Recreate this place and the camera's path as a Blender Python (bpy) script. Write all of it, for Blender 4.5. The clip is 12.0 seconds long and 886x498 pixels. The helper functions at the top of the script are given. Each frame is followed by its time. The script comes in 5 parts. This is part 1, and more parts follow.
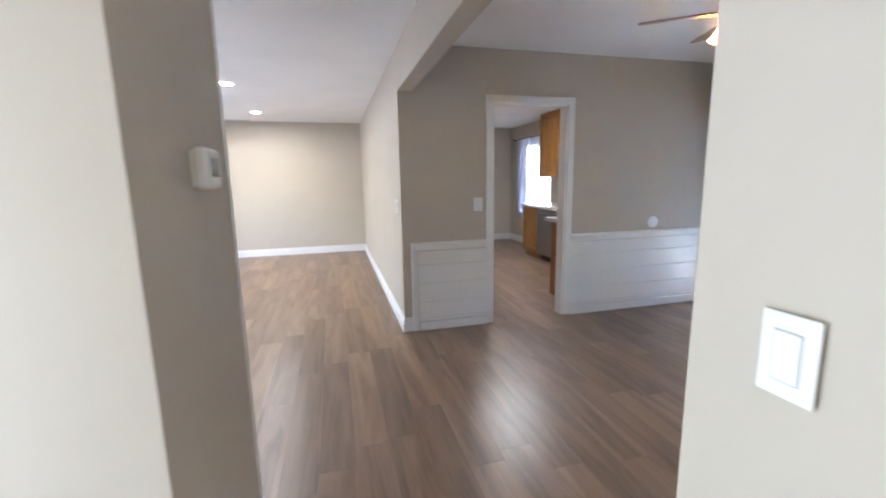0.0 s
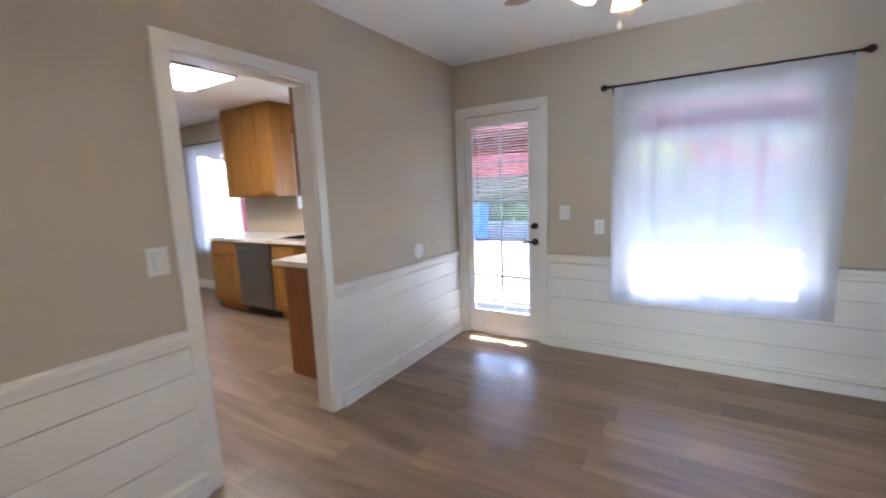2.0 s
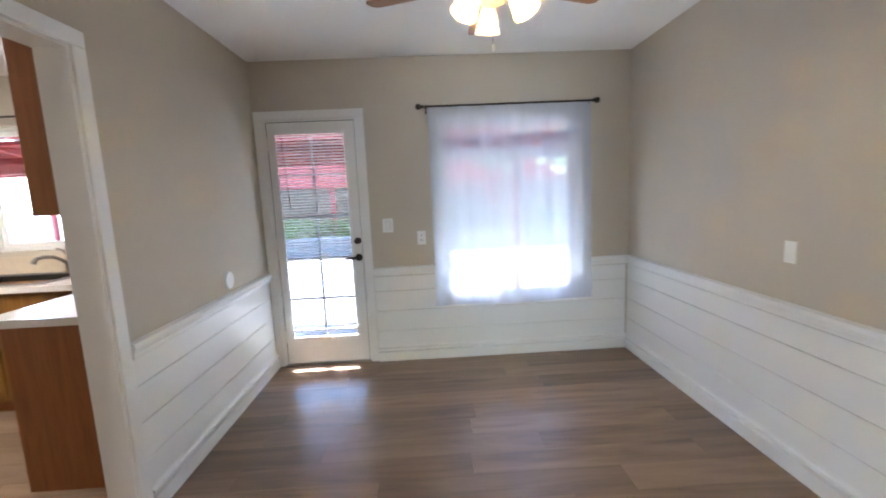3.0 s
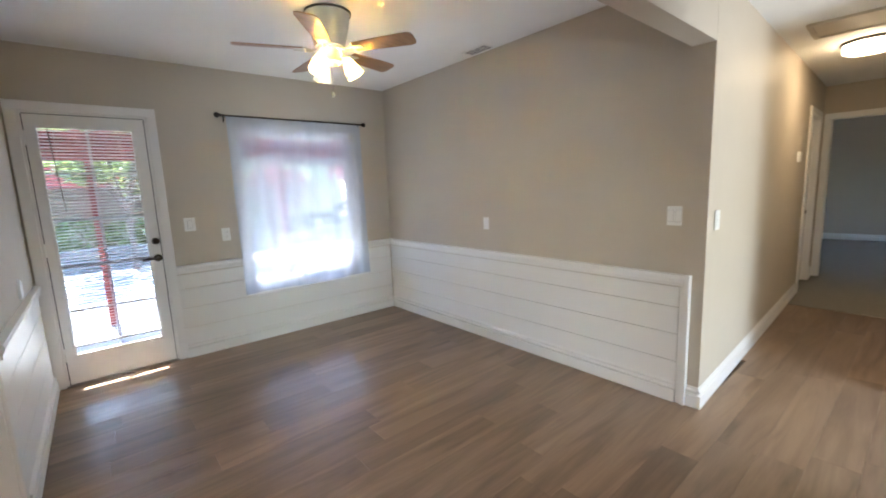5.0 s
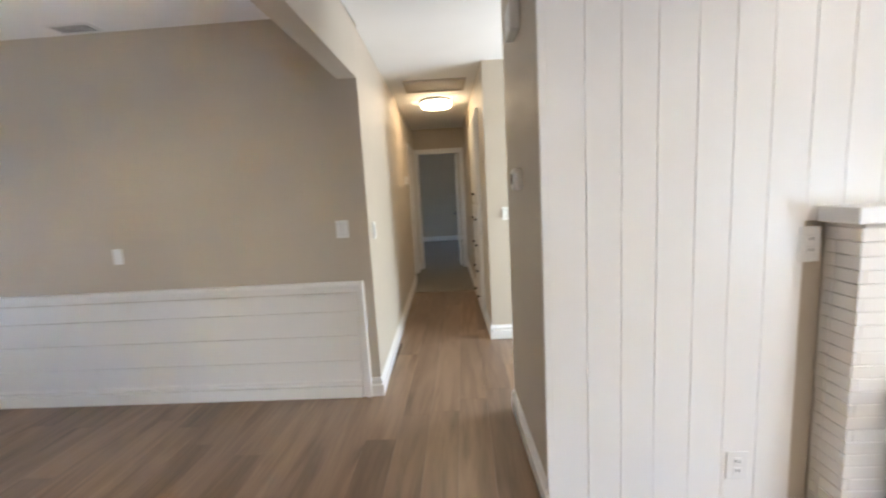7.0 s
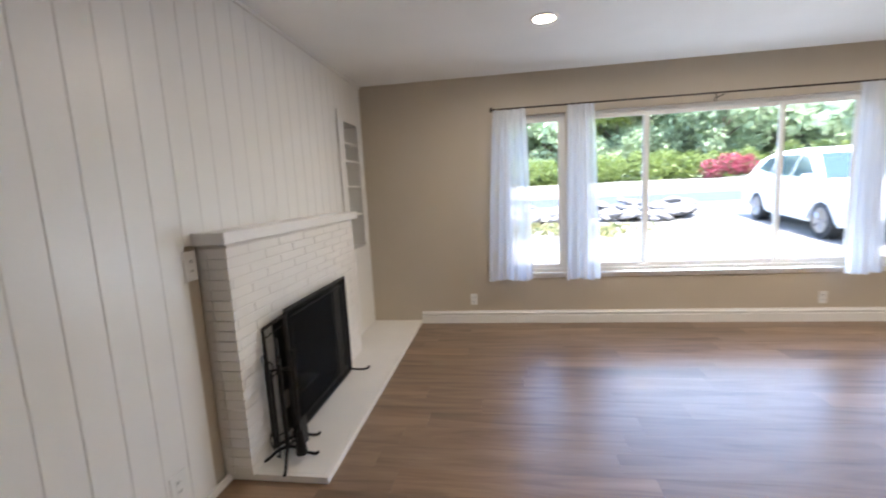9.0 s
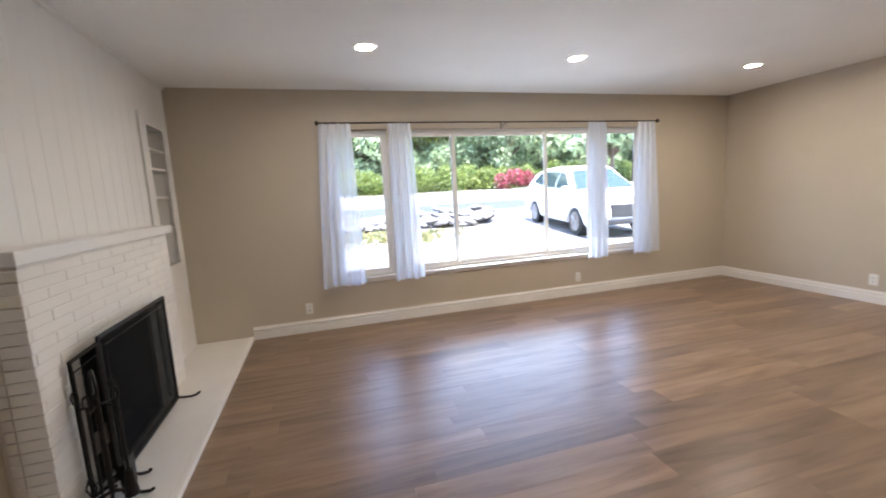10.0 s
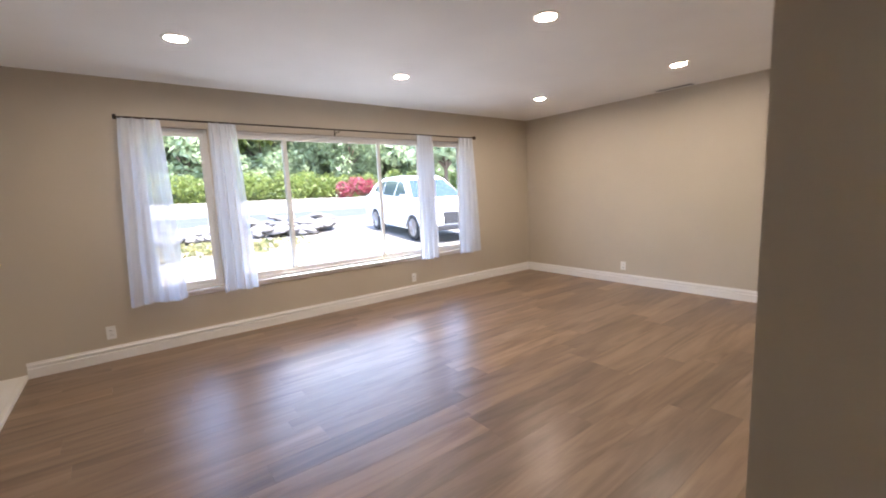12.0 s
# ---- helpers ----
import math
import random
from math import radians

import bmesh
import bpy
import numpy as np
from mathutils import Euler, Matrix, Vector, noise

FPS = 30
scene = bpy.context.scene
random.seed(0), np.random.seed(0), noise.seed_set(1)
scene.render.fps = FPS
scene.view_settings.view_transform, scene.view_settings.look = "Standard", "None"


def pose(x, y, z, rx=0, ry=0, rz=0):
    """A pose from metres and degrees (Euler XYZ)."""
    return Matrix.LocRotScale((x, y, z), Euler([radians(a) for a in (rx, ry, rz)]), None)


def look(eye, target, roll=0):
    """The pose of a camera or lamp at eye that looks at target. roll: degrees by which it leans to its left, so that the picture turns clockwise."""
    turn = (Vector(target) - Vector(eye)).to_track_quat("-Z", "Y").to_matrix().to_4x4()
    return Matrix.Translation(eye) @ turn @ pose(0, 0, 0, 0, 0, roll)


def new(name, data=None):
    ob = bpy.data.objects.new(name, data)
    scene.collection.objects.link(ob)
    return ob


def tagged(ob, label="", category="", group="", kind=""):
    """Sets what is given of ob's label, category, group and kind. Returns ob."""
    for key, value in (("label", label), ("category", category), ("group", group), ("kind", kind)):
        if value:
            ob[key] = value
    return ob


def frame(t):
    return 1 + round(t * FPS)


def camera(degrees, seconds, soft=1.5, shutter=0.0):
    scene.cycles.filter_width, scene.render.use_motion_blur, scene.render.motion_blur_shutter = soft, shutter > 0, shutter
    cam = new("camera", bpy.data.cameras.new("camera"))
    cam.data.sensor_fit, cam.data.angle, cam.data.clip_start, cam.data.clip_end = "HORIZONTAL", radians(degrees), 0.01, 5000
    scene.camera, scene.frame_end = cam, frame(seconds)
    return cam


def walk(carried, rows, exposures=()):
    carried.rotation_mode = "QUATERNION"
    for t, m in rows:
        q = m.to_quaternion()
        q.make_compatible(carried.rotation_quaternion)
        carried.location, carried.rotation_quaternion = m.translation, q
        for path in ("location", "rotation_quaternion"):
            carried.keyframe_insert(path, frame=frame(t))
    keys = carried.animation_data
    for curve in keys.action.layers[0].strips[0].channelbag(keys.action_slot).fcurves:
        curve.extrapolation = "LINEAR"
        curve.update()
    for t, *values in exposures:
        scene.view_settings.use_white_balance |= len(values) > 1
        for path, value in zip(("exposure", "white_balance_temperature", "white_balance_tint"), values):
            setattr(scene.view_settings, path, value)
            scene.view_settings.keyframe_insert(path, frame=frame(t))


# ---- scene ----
cam = camera(94.0, 12.0, soft=1.9, shutter=0.3)
PATH = [
    (0, (0.291, 0.26, 1.37), (0.789, 2.168, 1.036), -1.0),
    (0.5, (0.318, 0.704, 1.389), (1.153, 2.485, 1.031), -0.8),
    (1, (0.41, 1.14, 1.365), (1.554, 2.742, 1.017), -1.0),
    (1.5, (0.549, 1.529, 1.359), (1.967, 2.901, 1.034), -1.6),
    (2, (0.725, 1.905, 1.4), (2.41, 2.943, 1.107), -2.2),
    (2.5, (0.832, 2.259, 1.403), (2.765, 2.707, 1.158), -3.0),
    (3, (0.733, 2.505, 1.403), (2.714, 2.434, 1.136), -2.6),
    (4.8, (0.084, 3.348, 1.383), (1.661, 2.155, 1.085), -2.5),
    (5, (0.036, 3.442, 1.391), (1.555, 2.176, 1.093), -2.4),
    (5.5, (0.024, 3.642, 1.374), (1.355, 2.178, 1.082), -2.6),
    (6, (0.063, 3.738, 1.371), (1.123, 2.067, 1.081), -2.8),
    (6.5, (0.164, 3.597, 1.349), (0.827, 1.731, 1.071), -2.9),
    (7, (0.244, 3.47, 1.371), (0.347, 1.492, 1.094), -3.3),
    (7.5, (0.312, 3.323, 1.395), (-0.311, 1.444, 1.113), -3.1),
    (7.7, (0.318, 3.292, 1.38), (-0.598, 1.536, 1.102), -3.5),
    (9.3, (0.668, 3.229, 1.363), (-1.313, 3.256, 1.094), -2.8),
    (9.5, (0.718, 3.196, 1.359), (-1.255, 3.395, 1.092), -2.9),
    (10, (0.843, 3.147, 1.369), (-1.061, 3.697, 1.098), -3.2),
    (10.5, (0.897, 3.126, 1.351), (-0.913, 3.934, 1.088), -3.4),
    (11, (0.923, 3.13, 1.341), (-0.799, 4.114, 1.083), -3.2),
    (11.5, (0.97, 3.128, 1.337), (-0.676, 4.235, 1.079), -2.8),
    (12, (1.038, 3.139, 1.339), (-0.534, 4.346, 1.072), -2.6),
]
walk(cam, [(t, look(eye, target, roll)) for t, eye, target, roll in PATH], exposures=[(0.0, 5.15, 5450, 10.5), (1.0, 5.25, 5550, 11), (2.0, 5.3, 5850, 11), (3.0, 5.25, 5950, 8.5), (5.5, 5.2, 6100, 7.5), (7.0, 5.15, 6150, 9.5), (7.5, 4.95, 6200, 10), (9.5, 4.06, 6450, 12), (12.0, 4.08, 6750, 16.5)])

# ---------------------------------------------------------------- light
SUN_EL, SUN_AZ = 66.0, 84.0      # azimuth from +y towards +x
world = bpy.data.worlds.new("world")
scene.world = world
world.use_nodes = True
wn = world.node_tree
sky = wn.nodes.new("ShaderNodeTexSky")
sky.sky_type = 'NISHITA'
sky.sun_disc = False
sky.sun_elevation = radians(SUN_EL)
sky.sun_rotation = radians(SUN_AZ)
bg = wn.nodes["Background"]
bg.inputs["Strength"].default_value = 0.14
wn.links.new(sky.outputs[0], bg.inputs[0])
sun_data = bpy.data.lights.new("sun", 'SUN')
sun_data.energy = 2.3
sun_data.angle = radians(0.5)
sun_data.color = (1.0, 0.95, 0.88)
sun_ob = new("sun", sun_data)
_d = Vector((math.sin(radians(SUN_AZ)) * math.cos(radians(SUN_EL)), math.cos(radians(SUN_AZ)) * math.cos(radians(SUN_EL)), math.sin(radians(SUN_EL))))
sun_ob.matrix_world = look(_d * 40, (0, 0, 0))
# daylight in the open front doorway of the entry
door_light = bpy.data.lights.new("entry_daylight", 'AREA')
door_light.shape, door_light.size, door_light.size_y = 'RECTANGLE', 0.90, 1.95
door_light.energy = 1.5
door_light.color = (0.93, 0.97, 1.0)
entry_light = new("entry_daylight", door_light)
entry_light.matrix_world = look((-1.63, 0.38, 1.0), (0.4, 0.38, 1.0))


def window_daylight(name, x, inward, y0, y1, z, watts, tint=(0.86, 0.94, 1.0), width=0.04, rise=0.6):
    """Daylight of sky and bright ground that enters over a sill: a slim lamp in the opening, facing in."""
    data = bpy.data.lights.new(name, 'AREA')
    data.shape, data.size, data.size_y = 'RECTANGLE', y1 - y0, width
    data.energy, data.color = watts, tint
    ob = new(name, data)
    ob.matrix_world = look((x, (y0 + y1) / 2, z), (x + inward, (y0 + y1) / 2, z + rise))


window_daylight("daylight_picture_window", -3.592, 1, 4.40, 6.20, 0.545, 1.25, (0.74, 0.87, 1.0))
window_daylight("daylight_patio_window", 4.325, -1, 1.28, 2.34, 0.47, 0.44, (1.0, 0.97, 0.92), 0.06, 1.8)


# ---------------------------------------------------------------- materials
class Nodes:
    """A small wrapper to write node materials in few lines."""

    def __init__(self, name):
        self.mat = bpy.data.materials.new(name)
        self.mat.use_nodes = True
        self.t = self.mat.node_tree
        self.b = self.t.nodes["Principled BSDF"]
        self.out = self.t.nodes["Material Output"]
        self.co = None

    def n(self, kind, **sets):
        node = self.t.nodes.new(kind)
        for k, v in sets.items():
            node.inputs[k.replace("_", " ")].default_value = v
        return node

    def link(self, a, b):
        self.t.links.new(a, b)

    def coord(self, scale=(1, 1, 1), world_space=True):
        geo = self.n("ShaderNodeNewGeometry") if world_space else self.n("ShaderNodeTexCoord")
        m = self.n("ShaderNodeMapping")
        m.inputs["Scale"].default_value = scale
        self.link(geo.outputs["Position" if world_space else "Object"], m.inputs["Vector"])
        return m.outputs["Vector"]

    def noise(self, vec, scale, detail=4.0, rough=0.55, dist=0.0):
        n = self.n("ShaderNodeTexNoise", Scale=scale, Detail=detail, Roughness=rough, Distortion=dist)
        self.link(vec, n.inputs["Vector"])
        return n.outputs["Fac"]

    def ramp(self, fac, stops):
        r = self.n("ShaderNodeValToRGB")
        el = r.color_ramp.elements
        while len(el) < len(stops):
            el.new(0.5)
        for e, (p, c) in zip(el, stops):
            e.position, e.color = p, (*c, 1)
        self.link(fac, r.inputs["Fac"])
        return r.outputs["Color"]

    def value_range(self, fac, lo, hi, a=0.0, b=1.0):
        r = self.n("ShaderNodeMapRange")
        for i, v in enumerate((a, b, lo, hi)):
            r.inputs[i + 1].default_value = v
        self.link(fac, r.inputs[0])
        return r.outputs[0]

    def mix(self, fac, a, b, mode='MIX'):
        m = self.n("ShaderNodeMix")
        m.data_type, m.blend_type = 'RGBA', mode
        for sock, v in ((m.inputs[0], fac), (m.inputs[6], a), (m.inputs[7], b)):
            if isinstance(v, (int, float)):
                sock.default_value = v
            elif isinstance(v, tuple):
                sock.default_value = (*v, 1)
            else:
                self.link(v, sock)
        return m.outputs[2]

    def bump(self, height, strength, distance=0.01):
        b = self.n("ShaderNodeBump", Strength=strength, Distance=distance)
        self.link(height, b.inputs["Height"])
        self.link(b.outputs[0], self.b.inputs["Normal"])

    def set(self, color=None, rough=None, metal=None, spec=None):
        for key, v in (("Base Color", color), ("Roughness", rough), ("Metallic", metal), ("Specular IOR Level", spec)):
            if v is None:
                continue
            if isinstance(v, (int, float)):
                self.b.inputs[key].default_value = v
            elif isinstance(v, tuple):
                self.b.inputs[key].default_value = (*v, 1)
            else:
                self.link(v, self.b.inputs[key])
        return self


def painted(name, color, rough=0.5, vary=0.06, bump=0.15, grain=180.0):
    """Painted plaster, wood or masonry: faint mottling at two scales and fine relief."""
    k = Nodes(name)
    v = k.coord()
    big = k.noise(v, 1.3, 3)
    fine = k.noise(v, grain, 3)
    dark = tuple(c * (1 - vary) for c in color)
    light = tuple(min(1, c * (1 + vary)) for c in color)
    k.set(color=k.ramp(big, [(0.3, dark), (0.7, light)]), rough=k.value_range(k.noise(v, 9.0), rough - 0.05, rough + 0.07))
    k.bump(fine, bump, 0.002)
    return k.mat


def plain(name, color, rough=0.5, metal=0.0, vary=0.08, scale=14.0):
    k = Nodes(name)
    v = k.coord()
    c = k.ramp(k.noise(v, scale), [(0.3, tuple(x * (1 - vary) for x in color)), (0.7, tuple(min(1, x * (1 + vary)) for x in color))])
    k.set(color=c, rough=k.value_range(k.noise(v, scale * 3), max(0.02, rough - 0.06), rough + 0.06), metal=metal)
    return k.mat


def wood_floor():
    """Grey-brown vinyl planks: each plank its own tone, long grain along y, knots and streaks."""
    k = Nodes("vinyl_plank")
    info = k.n("ShaderNodeObjectInfo")
    geo = k.n("ShaderNodeNewGeometry")
    rnd = k.n("ShaderNodeMath")
    rnd.operation = 'ADD'
    k.link(info.outputs["Random"], rnd.inputs[0])
    k.link(geo.outputs["Random Per Island"], rnd.inputs[1])
    fr = k.n("ShaderNodeMath")
    fr.operation = 'FRACT'
    k.link(rnd.outputs[0], fr.inputs[0])
    one = fr.outputs[0]
    off = k.n("ShaderNodeCombineXYZ")
    mul = k.n("ShaderNodeMath")
    mul.operation = 'MULTIPLY'
    mul.inputs[1].default_value = 37.0
    k.link(one, mul.inputs[0])
    k.link(mul.outputs[0], off.inputs[1])
    k.link(mul.outputs[0], off.inputs[2])
    add = k.n("ShaderNodeVectorMath")
    k.link(geo.outputs["Position"], add.inputs[0])
    k.link(off.outputs[0], add.inputs[1])

    def mapped(s):
        m = k.n("ShaderNodeMapping")
        m.inputs["Scale"].default_value = s
        k.link(add.outputs[0], m.inputs["Vector"])
        return m.outputs["Vector"]

    streak = k.noise(mapped((6.5, 0.7, 1)), 1.2, 4, 0.5, 1.6)
    grain = k.noise(mapped((60, 3.0, 1)), 1.5, 3, 0.6, 0.8)
    cloud = k.noise(mapped((2.4, 0.8, 1)), 1.3, 3, 0.5, 0.6)
    base = k.ramp(streak, [(0.28, (0.125, 0.077, 0.048)), (0.44, (0.210, 0.136, 0.087)), (0.58, (0.268, 0.178, 0.116)), (0.76, (0.335, 0.230, 0.154))])
    tone = k.ramp(one, [(0.0, (0.66, 0.65, 0.65)), (0.28, (0.86, 0.85, 0.85)), (0.62, (1.0, 1.0, 1.0)), (1.0, (1.30, 1.26, 1.20))])
    c = k.mix(1.0, base, tone, 'MULTIPLY')
    c = k.mix(0.13, c, k.ramp(grain, [(0.3, (0.09, 0.055, 0.034)), (0.65, (0.33, 0.24, 0.17))]))
    c = k.mix(0.16, c, k.ramp(cloud, [(0.3, (0.11, 0.07, 0.045)), (0.7, (0.34, 0.25, 0.175))]))
    k.set(color=c, rough=k.value_range(grain, 0.28, 0.38), spec=0.5)
    k.bump(grain, 0.04, 0.002)
    return k.mat


def oak(name, dark, mid, light, axis=2):
    k = Nodes(name)
    s = [14, 14, 14]
    s[axis] = 0.9
    v = k.coord(tuple(s))
    g = k.noise(v, 1.5, 5, 0.6, 0.8)
    f = k.noise(v, 9.0, 3)
    c = k.ramp(g, [(0.28, dark), (0.5, mid), (0.75, light)])
    c = k.mix(0.25, c, k.ramp(f, [(0.35, dark), (0.65, light)]))
    k.set(color=c, rough=k.value_range(f, 0.28, 0.4))
    k.bump(f, 0.08, 0.002)
    return k.mat


def sheer(name, thin, tint):
    """A sheer curtain cloth: part open weave, part scattering thread."""
    k = Nodes(name)
    tr = k.n("ShaderNodeBsdfTransparent")
    tl = k.n("ShaderNodeBsdfTranslucent")
    df = k.n("ShaderNodeBsdfDiffuse")
    tl.inputs["Color"].default_value = (*tint, 1)
    df.inputs["Color"].default_value = (*tint, 1)
    cloth = k.n("ShaderNodeMixShader")
    cloth.inputs[0].default_value = 0.45
    k.link(tl.outputs[0], cloth.inputs[1])
    k.link(df.outputs[0], cloth.inputs[2])
    m = k.n("ShaderNodeMixShader")
    v = k.coord((1, 1, 0.15))
    k.link(k.value_range(k.noise(v, 22.0, 3), thin - 0.04, thin + 0.04), m.inputs[0])
    k.link(tr.outputs[0], m.inputs[1])
    k.link(cloth.outputs[0], m.inputs[2])
    k.link(m.outputs[0], k.out.inputs["Surface"])
    return k.mat


def screen_mesh(name, cover):
    k = Nodes(name)
    k.set(color=(0.006, 0.006, 0.006), rough=0.8, spec=0.1)
    tr = k.n("ShaderNodeBsdfTransparent")
    m = k.n("ShaderNodeMixShader")
    m.inputs[0].default_value = cover
    k.link(tr.outputs[0], m.inputs[1])
    k.link(k.b.outputs[0], m.inputs[2])
    k.link(m.outputs[0], k.out.inputs["Surface"])
    return k.mat


def glass(name, tint):
    k = Nodes(name)
    k.set(color=tint, rough=0.0)
    k.b.inputs["Transmission Weight"].default_value = 1.0
    k.b.inputs["IOR"].default_value = 1.12
    return k.mat


def glow(name, color, strength):
    k = Nodes(name)
    k.set(color=(0.9, 0.88, 0.82), rough=0.35)
    k.b.inputs["Emission Color"].default_value = (*color, 1)
    k.b.inputs["Emission Strength"].default_value = strength
    return k.mat


def lit_shade(name, tint):
    """Frosted glass that scatters the bulb's light through."""
    k = Nodes(name)
    k.set(color=tint, rough=0.3)
    tl = k.n("ShaderNodeBsdfTranslucent")
    tl.inputs["Color"].default_value = (*tint, 1)
    m = k.n("ShaderNodeMixShader")
    m.inputs[0].default_value = 0.6
    k.link(k.b.outputs[0], m.inputs[1])
    k.link(tl.outputs[0], m.inputs[2])
    k.link(m.outputs[0], k.out.inputs["Surface"])
    return k.mat


def leafy(name, a, b, c):
    k = Nodes(name)
    geo = k.n("ShaderNodeNewGeometry")
    col = k.ramp(geo.outputs["Random Per Island"], [(0.0, a), (0.5, b), (1.0, c)])
    k.set(color=col, rough=0.55)
    tl = k.n("ShaderNodeBsdfTranslucent")
    k.link(col, tl.inputs["Color"])
    mx = k.n("ShaderNodeMixShader")
    mx.inputs[0].default_value = 0.55
    k.link(k.b.outputs[0], mx.inputs[1])
    k.link(tl.outputs[0], mx.inputs[2])
    k.link(mx.outputs[0], k.out.inputs["Surface"])
    return k.mat


M_WALL = painted("greige_wall_paint", (0.515, 0.457, 0.372), 0.55, 0.03, 0.25, 140)
M_CEIL = painted("white_ceiling_paint", (0.885, 0.88, 0.865), 0.7, 0.03, 0.5, 60)
M_TRIM = painted("white_trim_paint", (0.80, 0.79, 0.77), 0.30, 0.015, 0.03, 60)
M_PANEL = painted("white_panel_paint", (0.82, 0.81, 0.785), 0.31, 0.03, 0.10, 60)
M_BRICK = painted("white_painted_brick", (0.80, 0.77, 0.72), 0.45, 0.06, 0.6, 45)
M_MORTAR = painted("painted_mortar", (0.74, 0.71, 0.66), 0.6, 0.06, 0.6, 60)
M_PLATE = plain("white_plastic", (0.80, 0.80, 0.78), 0.3, 0, 0.02)
M_GAPSHADE = plain("shadow_gap_plastic", (0.42, 0.42, 0.41), 0.5, 0, 0.02)
M_FLOOR = wood_floor()
M_SUB = plain("dark_joint", (0.09, 0.065, 0.048), 0.8)
M_IRON = plain("black_iron", (0.018, 0.017, 0.016), 0.42, 0.6)
M_BRONZE = plain("dark_bronze", (0.045, 0.035, 0.028), 0.4, 0.8)
M_NICKEL = plain("brushed_nickel", (0.32, 0.30, 0.28), 0.32, 1.0)
M_STEEL = plain("stainless_steel", (0.33, 0.33, 0.34), 0.33, 1.0, 0.05, 30)
M_BLACK = plain("black_plastic", (0.02, 0.02, 0.022), 0.4)
M_SOOT = plain("sooty_firebrick", (0.02, 0.018, 0.017), 0.9)
M_OAK = oak("honey_oak", (0.19, 0.078, 0.016), (0.30, 0.136, 0.030), (0.41, 0.205, 0.052))
M_CHERRY = oak("red_brown_side_panel", (0.18, 0.060, 0.016), (0.26, 0.088, 0.023), (0.32, 0.115, 0.033))
M_BLADE = oak("fan_blade_wood", (0.22, 0.11, 0.05), (0.34, 0.18, 0.085), (0.42, 0.24, 0.12), 1)
M_QUARTZ = plain("pale_quartz", (0.74, 0.70, 0.66), 0.18, 0, 0.05, 40)
M_SPLASH = plain("beige_tile", (0.58, 0.48, 0.36), 0.3, 0, 0.06)
M_SHEER = sheer("sheer_white", 0.64, (0.68, 0.73, 0.83))
M_DRAPE = sheer("white_drape", 0.72, (0.85, 0.90, 0.98))
M_MESH = screen_mesh("wire_mesh", 0.68)
M_MESHOPEN = screen_mesh("open_wire_mesh", 0.16)
M_GLASS = glass("window_glass", (0.82, 0.85, 0.91))
M_SCREENED = glass("screened_glass", (0.66, 0.70, 0.78))
M_BLIND = plain("white_blind_slat", (0.80, 0.80, 0.80), 0.4, 0, 0.02)
M_CARPET = plain("grey_carpet", (0.23, 0.215, 0.19), 0.95, 0, 0.15, 90)
M_CAN = glow("downlight_glow", (1.0, 0.88, 0.73), 25.0)
M_SHADE = lit_shade("lit_glass_shade", (0.95, 0.76, 0.42))
M_BULB = glow("lit_bulb", (1.0, 0.82, 0.52), 24.0)
M_SHADEDIM = glow("frosted_glass_shade", (1.0, 0.86, 0.66), 0.02)
M_HALL = glow("hall_light_glow", (1.0, 0.74, 0.45), 0.9)
M_KLIGHT = glow("kitchen_light_glow", (1.0, 0.93, 0.82), 1.6)
M_RED = plain("red_barn_paint", (0.30, 0.04, 0.032), 0.6)
M_STUCCO = painted("pale_stucco", (0.58, 0.52, 0.44), 0.85, 0.05, 0.6, 40)
M_ROOF = plain("roof_shingle", (0.16, 0.14, 0.13), 0.9, 0, 0.2)
M_GROUND = plain("pale_dry_ground", (0.15, 0.138, 0.118), 0.9, 0, 0.35, 1.6)
# Asphalt darkened and blued: the trees' shade is put into its colour.
M_SHADEDROAD = plain("asphalt", (0.030, 0.035, 0.048), 0.85, 0, 0.2, 3)
M_CONC = plain("pale_concrete", (0.155, 0.147, 0.133), 0.85, 0, 0.1, 2)
M_STONE = plain("grey_fieldstone", (0.12, 0.115, 0.11), 0.85, 0, 0.4, 3)
M_LEAF = leafy("green_leaves", (0.11, 0.15, 0.04), (0.15, 0.20, 0.05), (0.19, 0.235, 0.07))
# Greens lightened so that distance haze is in the leaf colour.
M_LEAFHAZE = leafy("haze_paled_leaves", (0.23, 0.295, 0.175), (0.27, 0.345, 0.205), (0.31, 0.39, 0.24))
M_FLOWER = leafy("red_blossom", (0.30, 0.05, 0.08), (0.36, 0.08, 0.12), (0.10, 0.13, 0.05))
M_BARK = plain("bark", (0.11, 0.08, 0.06), 0.9, 0, 0.3, 8)
M_CARPAINT = plain("white_car_paint", (0.62, 0.62, 0.62), 0.12, 0, 0.01)
M_CARGLASS = plain("dark_car_glass", (0.02, 0.035, 0.05), 0.05)
M_TYRE = plain("tyre_rubber", (0.02, 0.02, 0.02), 0.8)
M_BLUE = plain("blue_bin_plastic", (0.05, 0.14, 0.42), 0.4)


# ---------------------------------------------------------------- building helpers
def box(bm, x0, x1, y0, y1, z0, z1):
    m = Matrix.LocRotScale(((x0 + x1) / 2, (y0 + y1) / 2, (z0 + z1) / 2), None, (abs(x1 - x0), abs(y1 - y0), abs(z1 - z0)))
    return bmesh.ops.create_cube(bm, size=1.0, matrix=m)["verts"]


def bevel(bm, width, segments=2):
    bmesh.ops.bevel(bm, geom=list(bm.edges), offset=width, segments=segments, affect='EDGES', profile=0.5, clamp_overlap=True)
    return bm


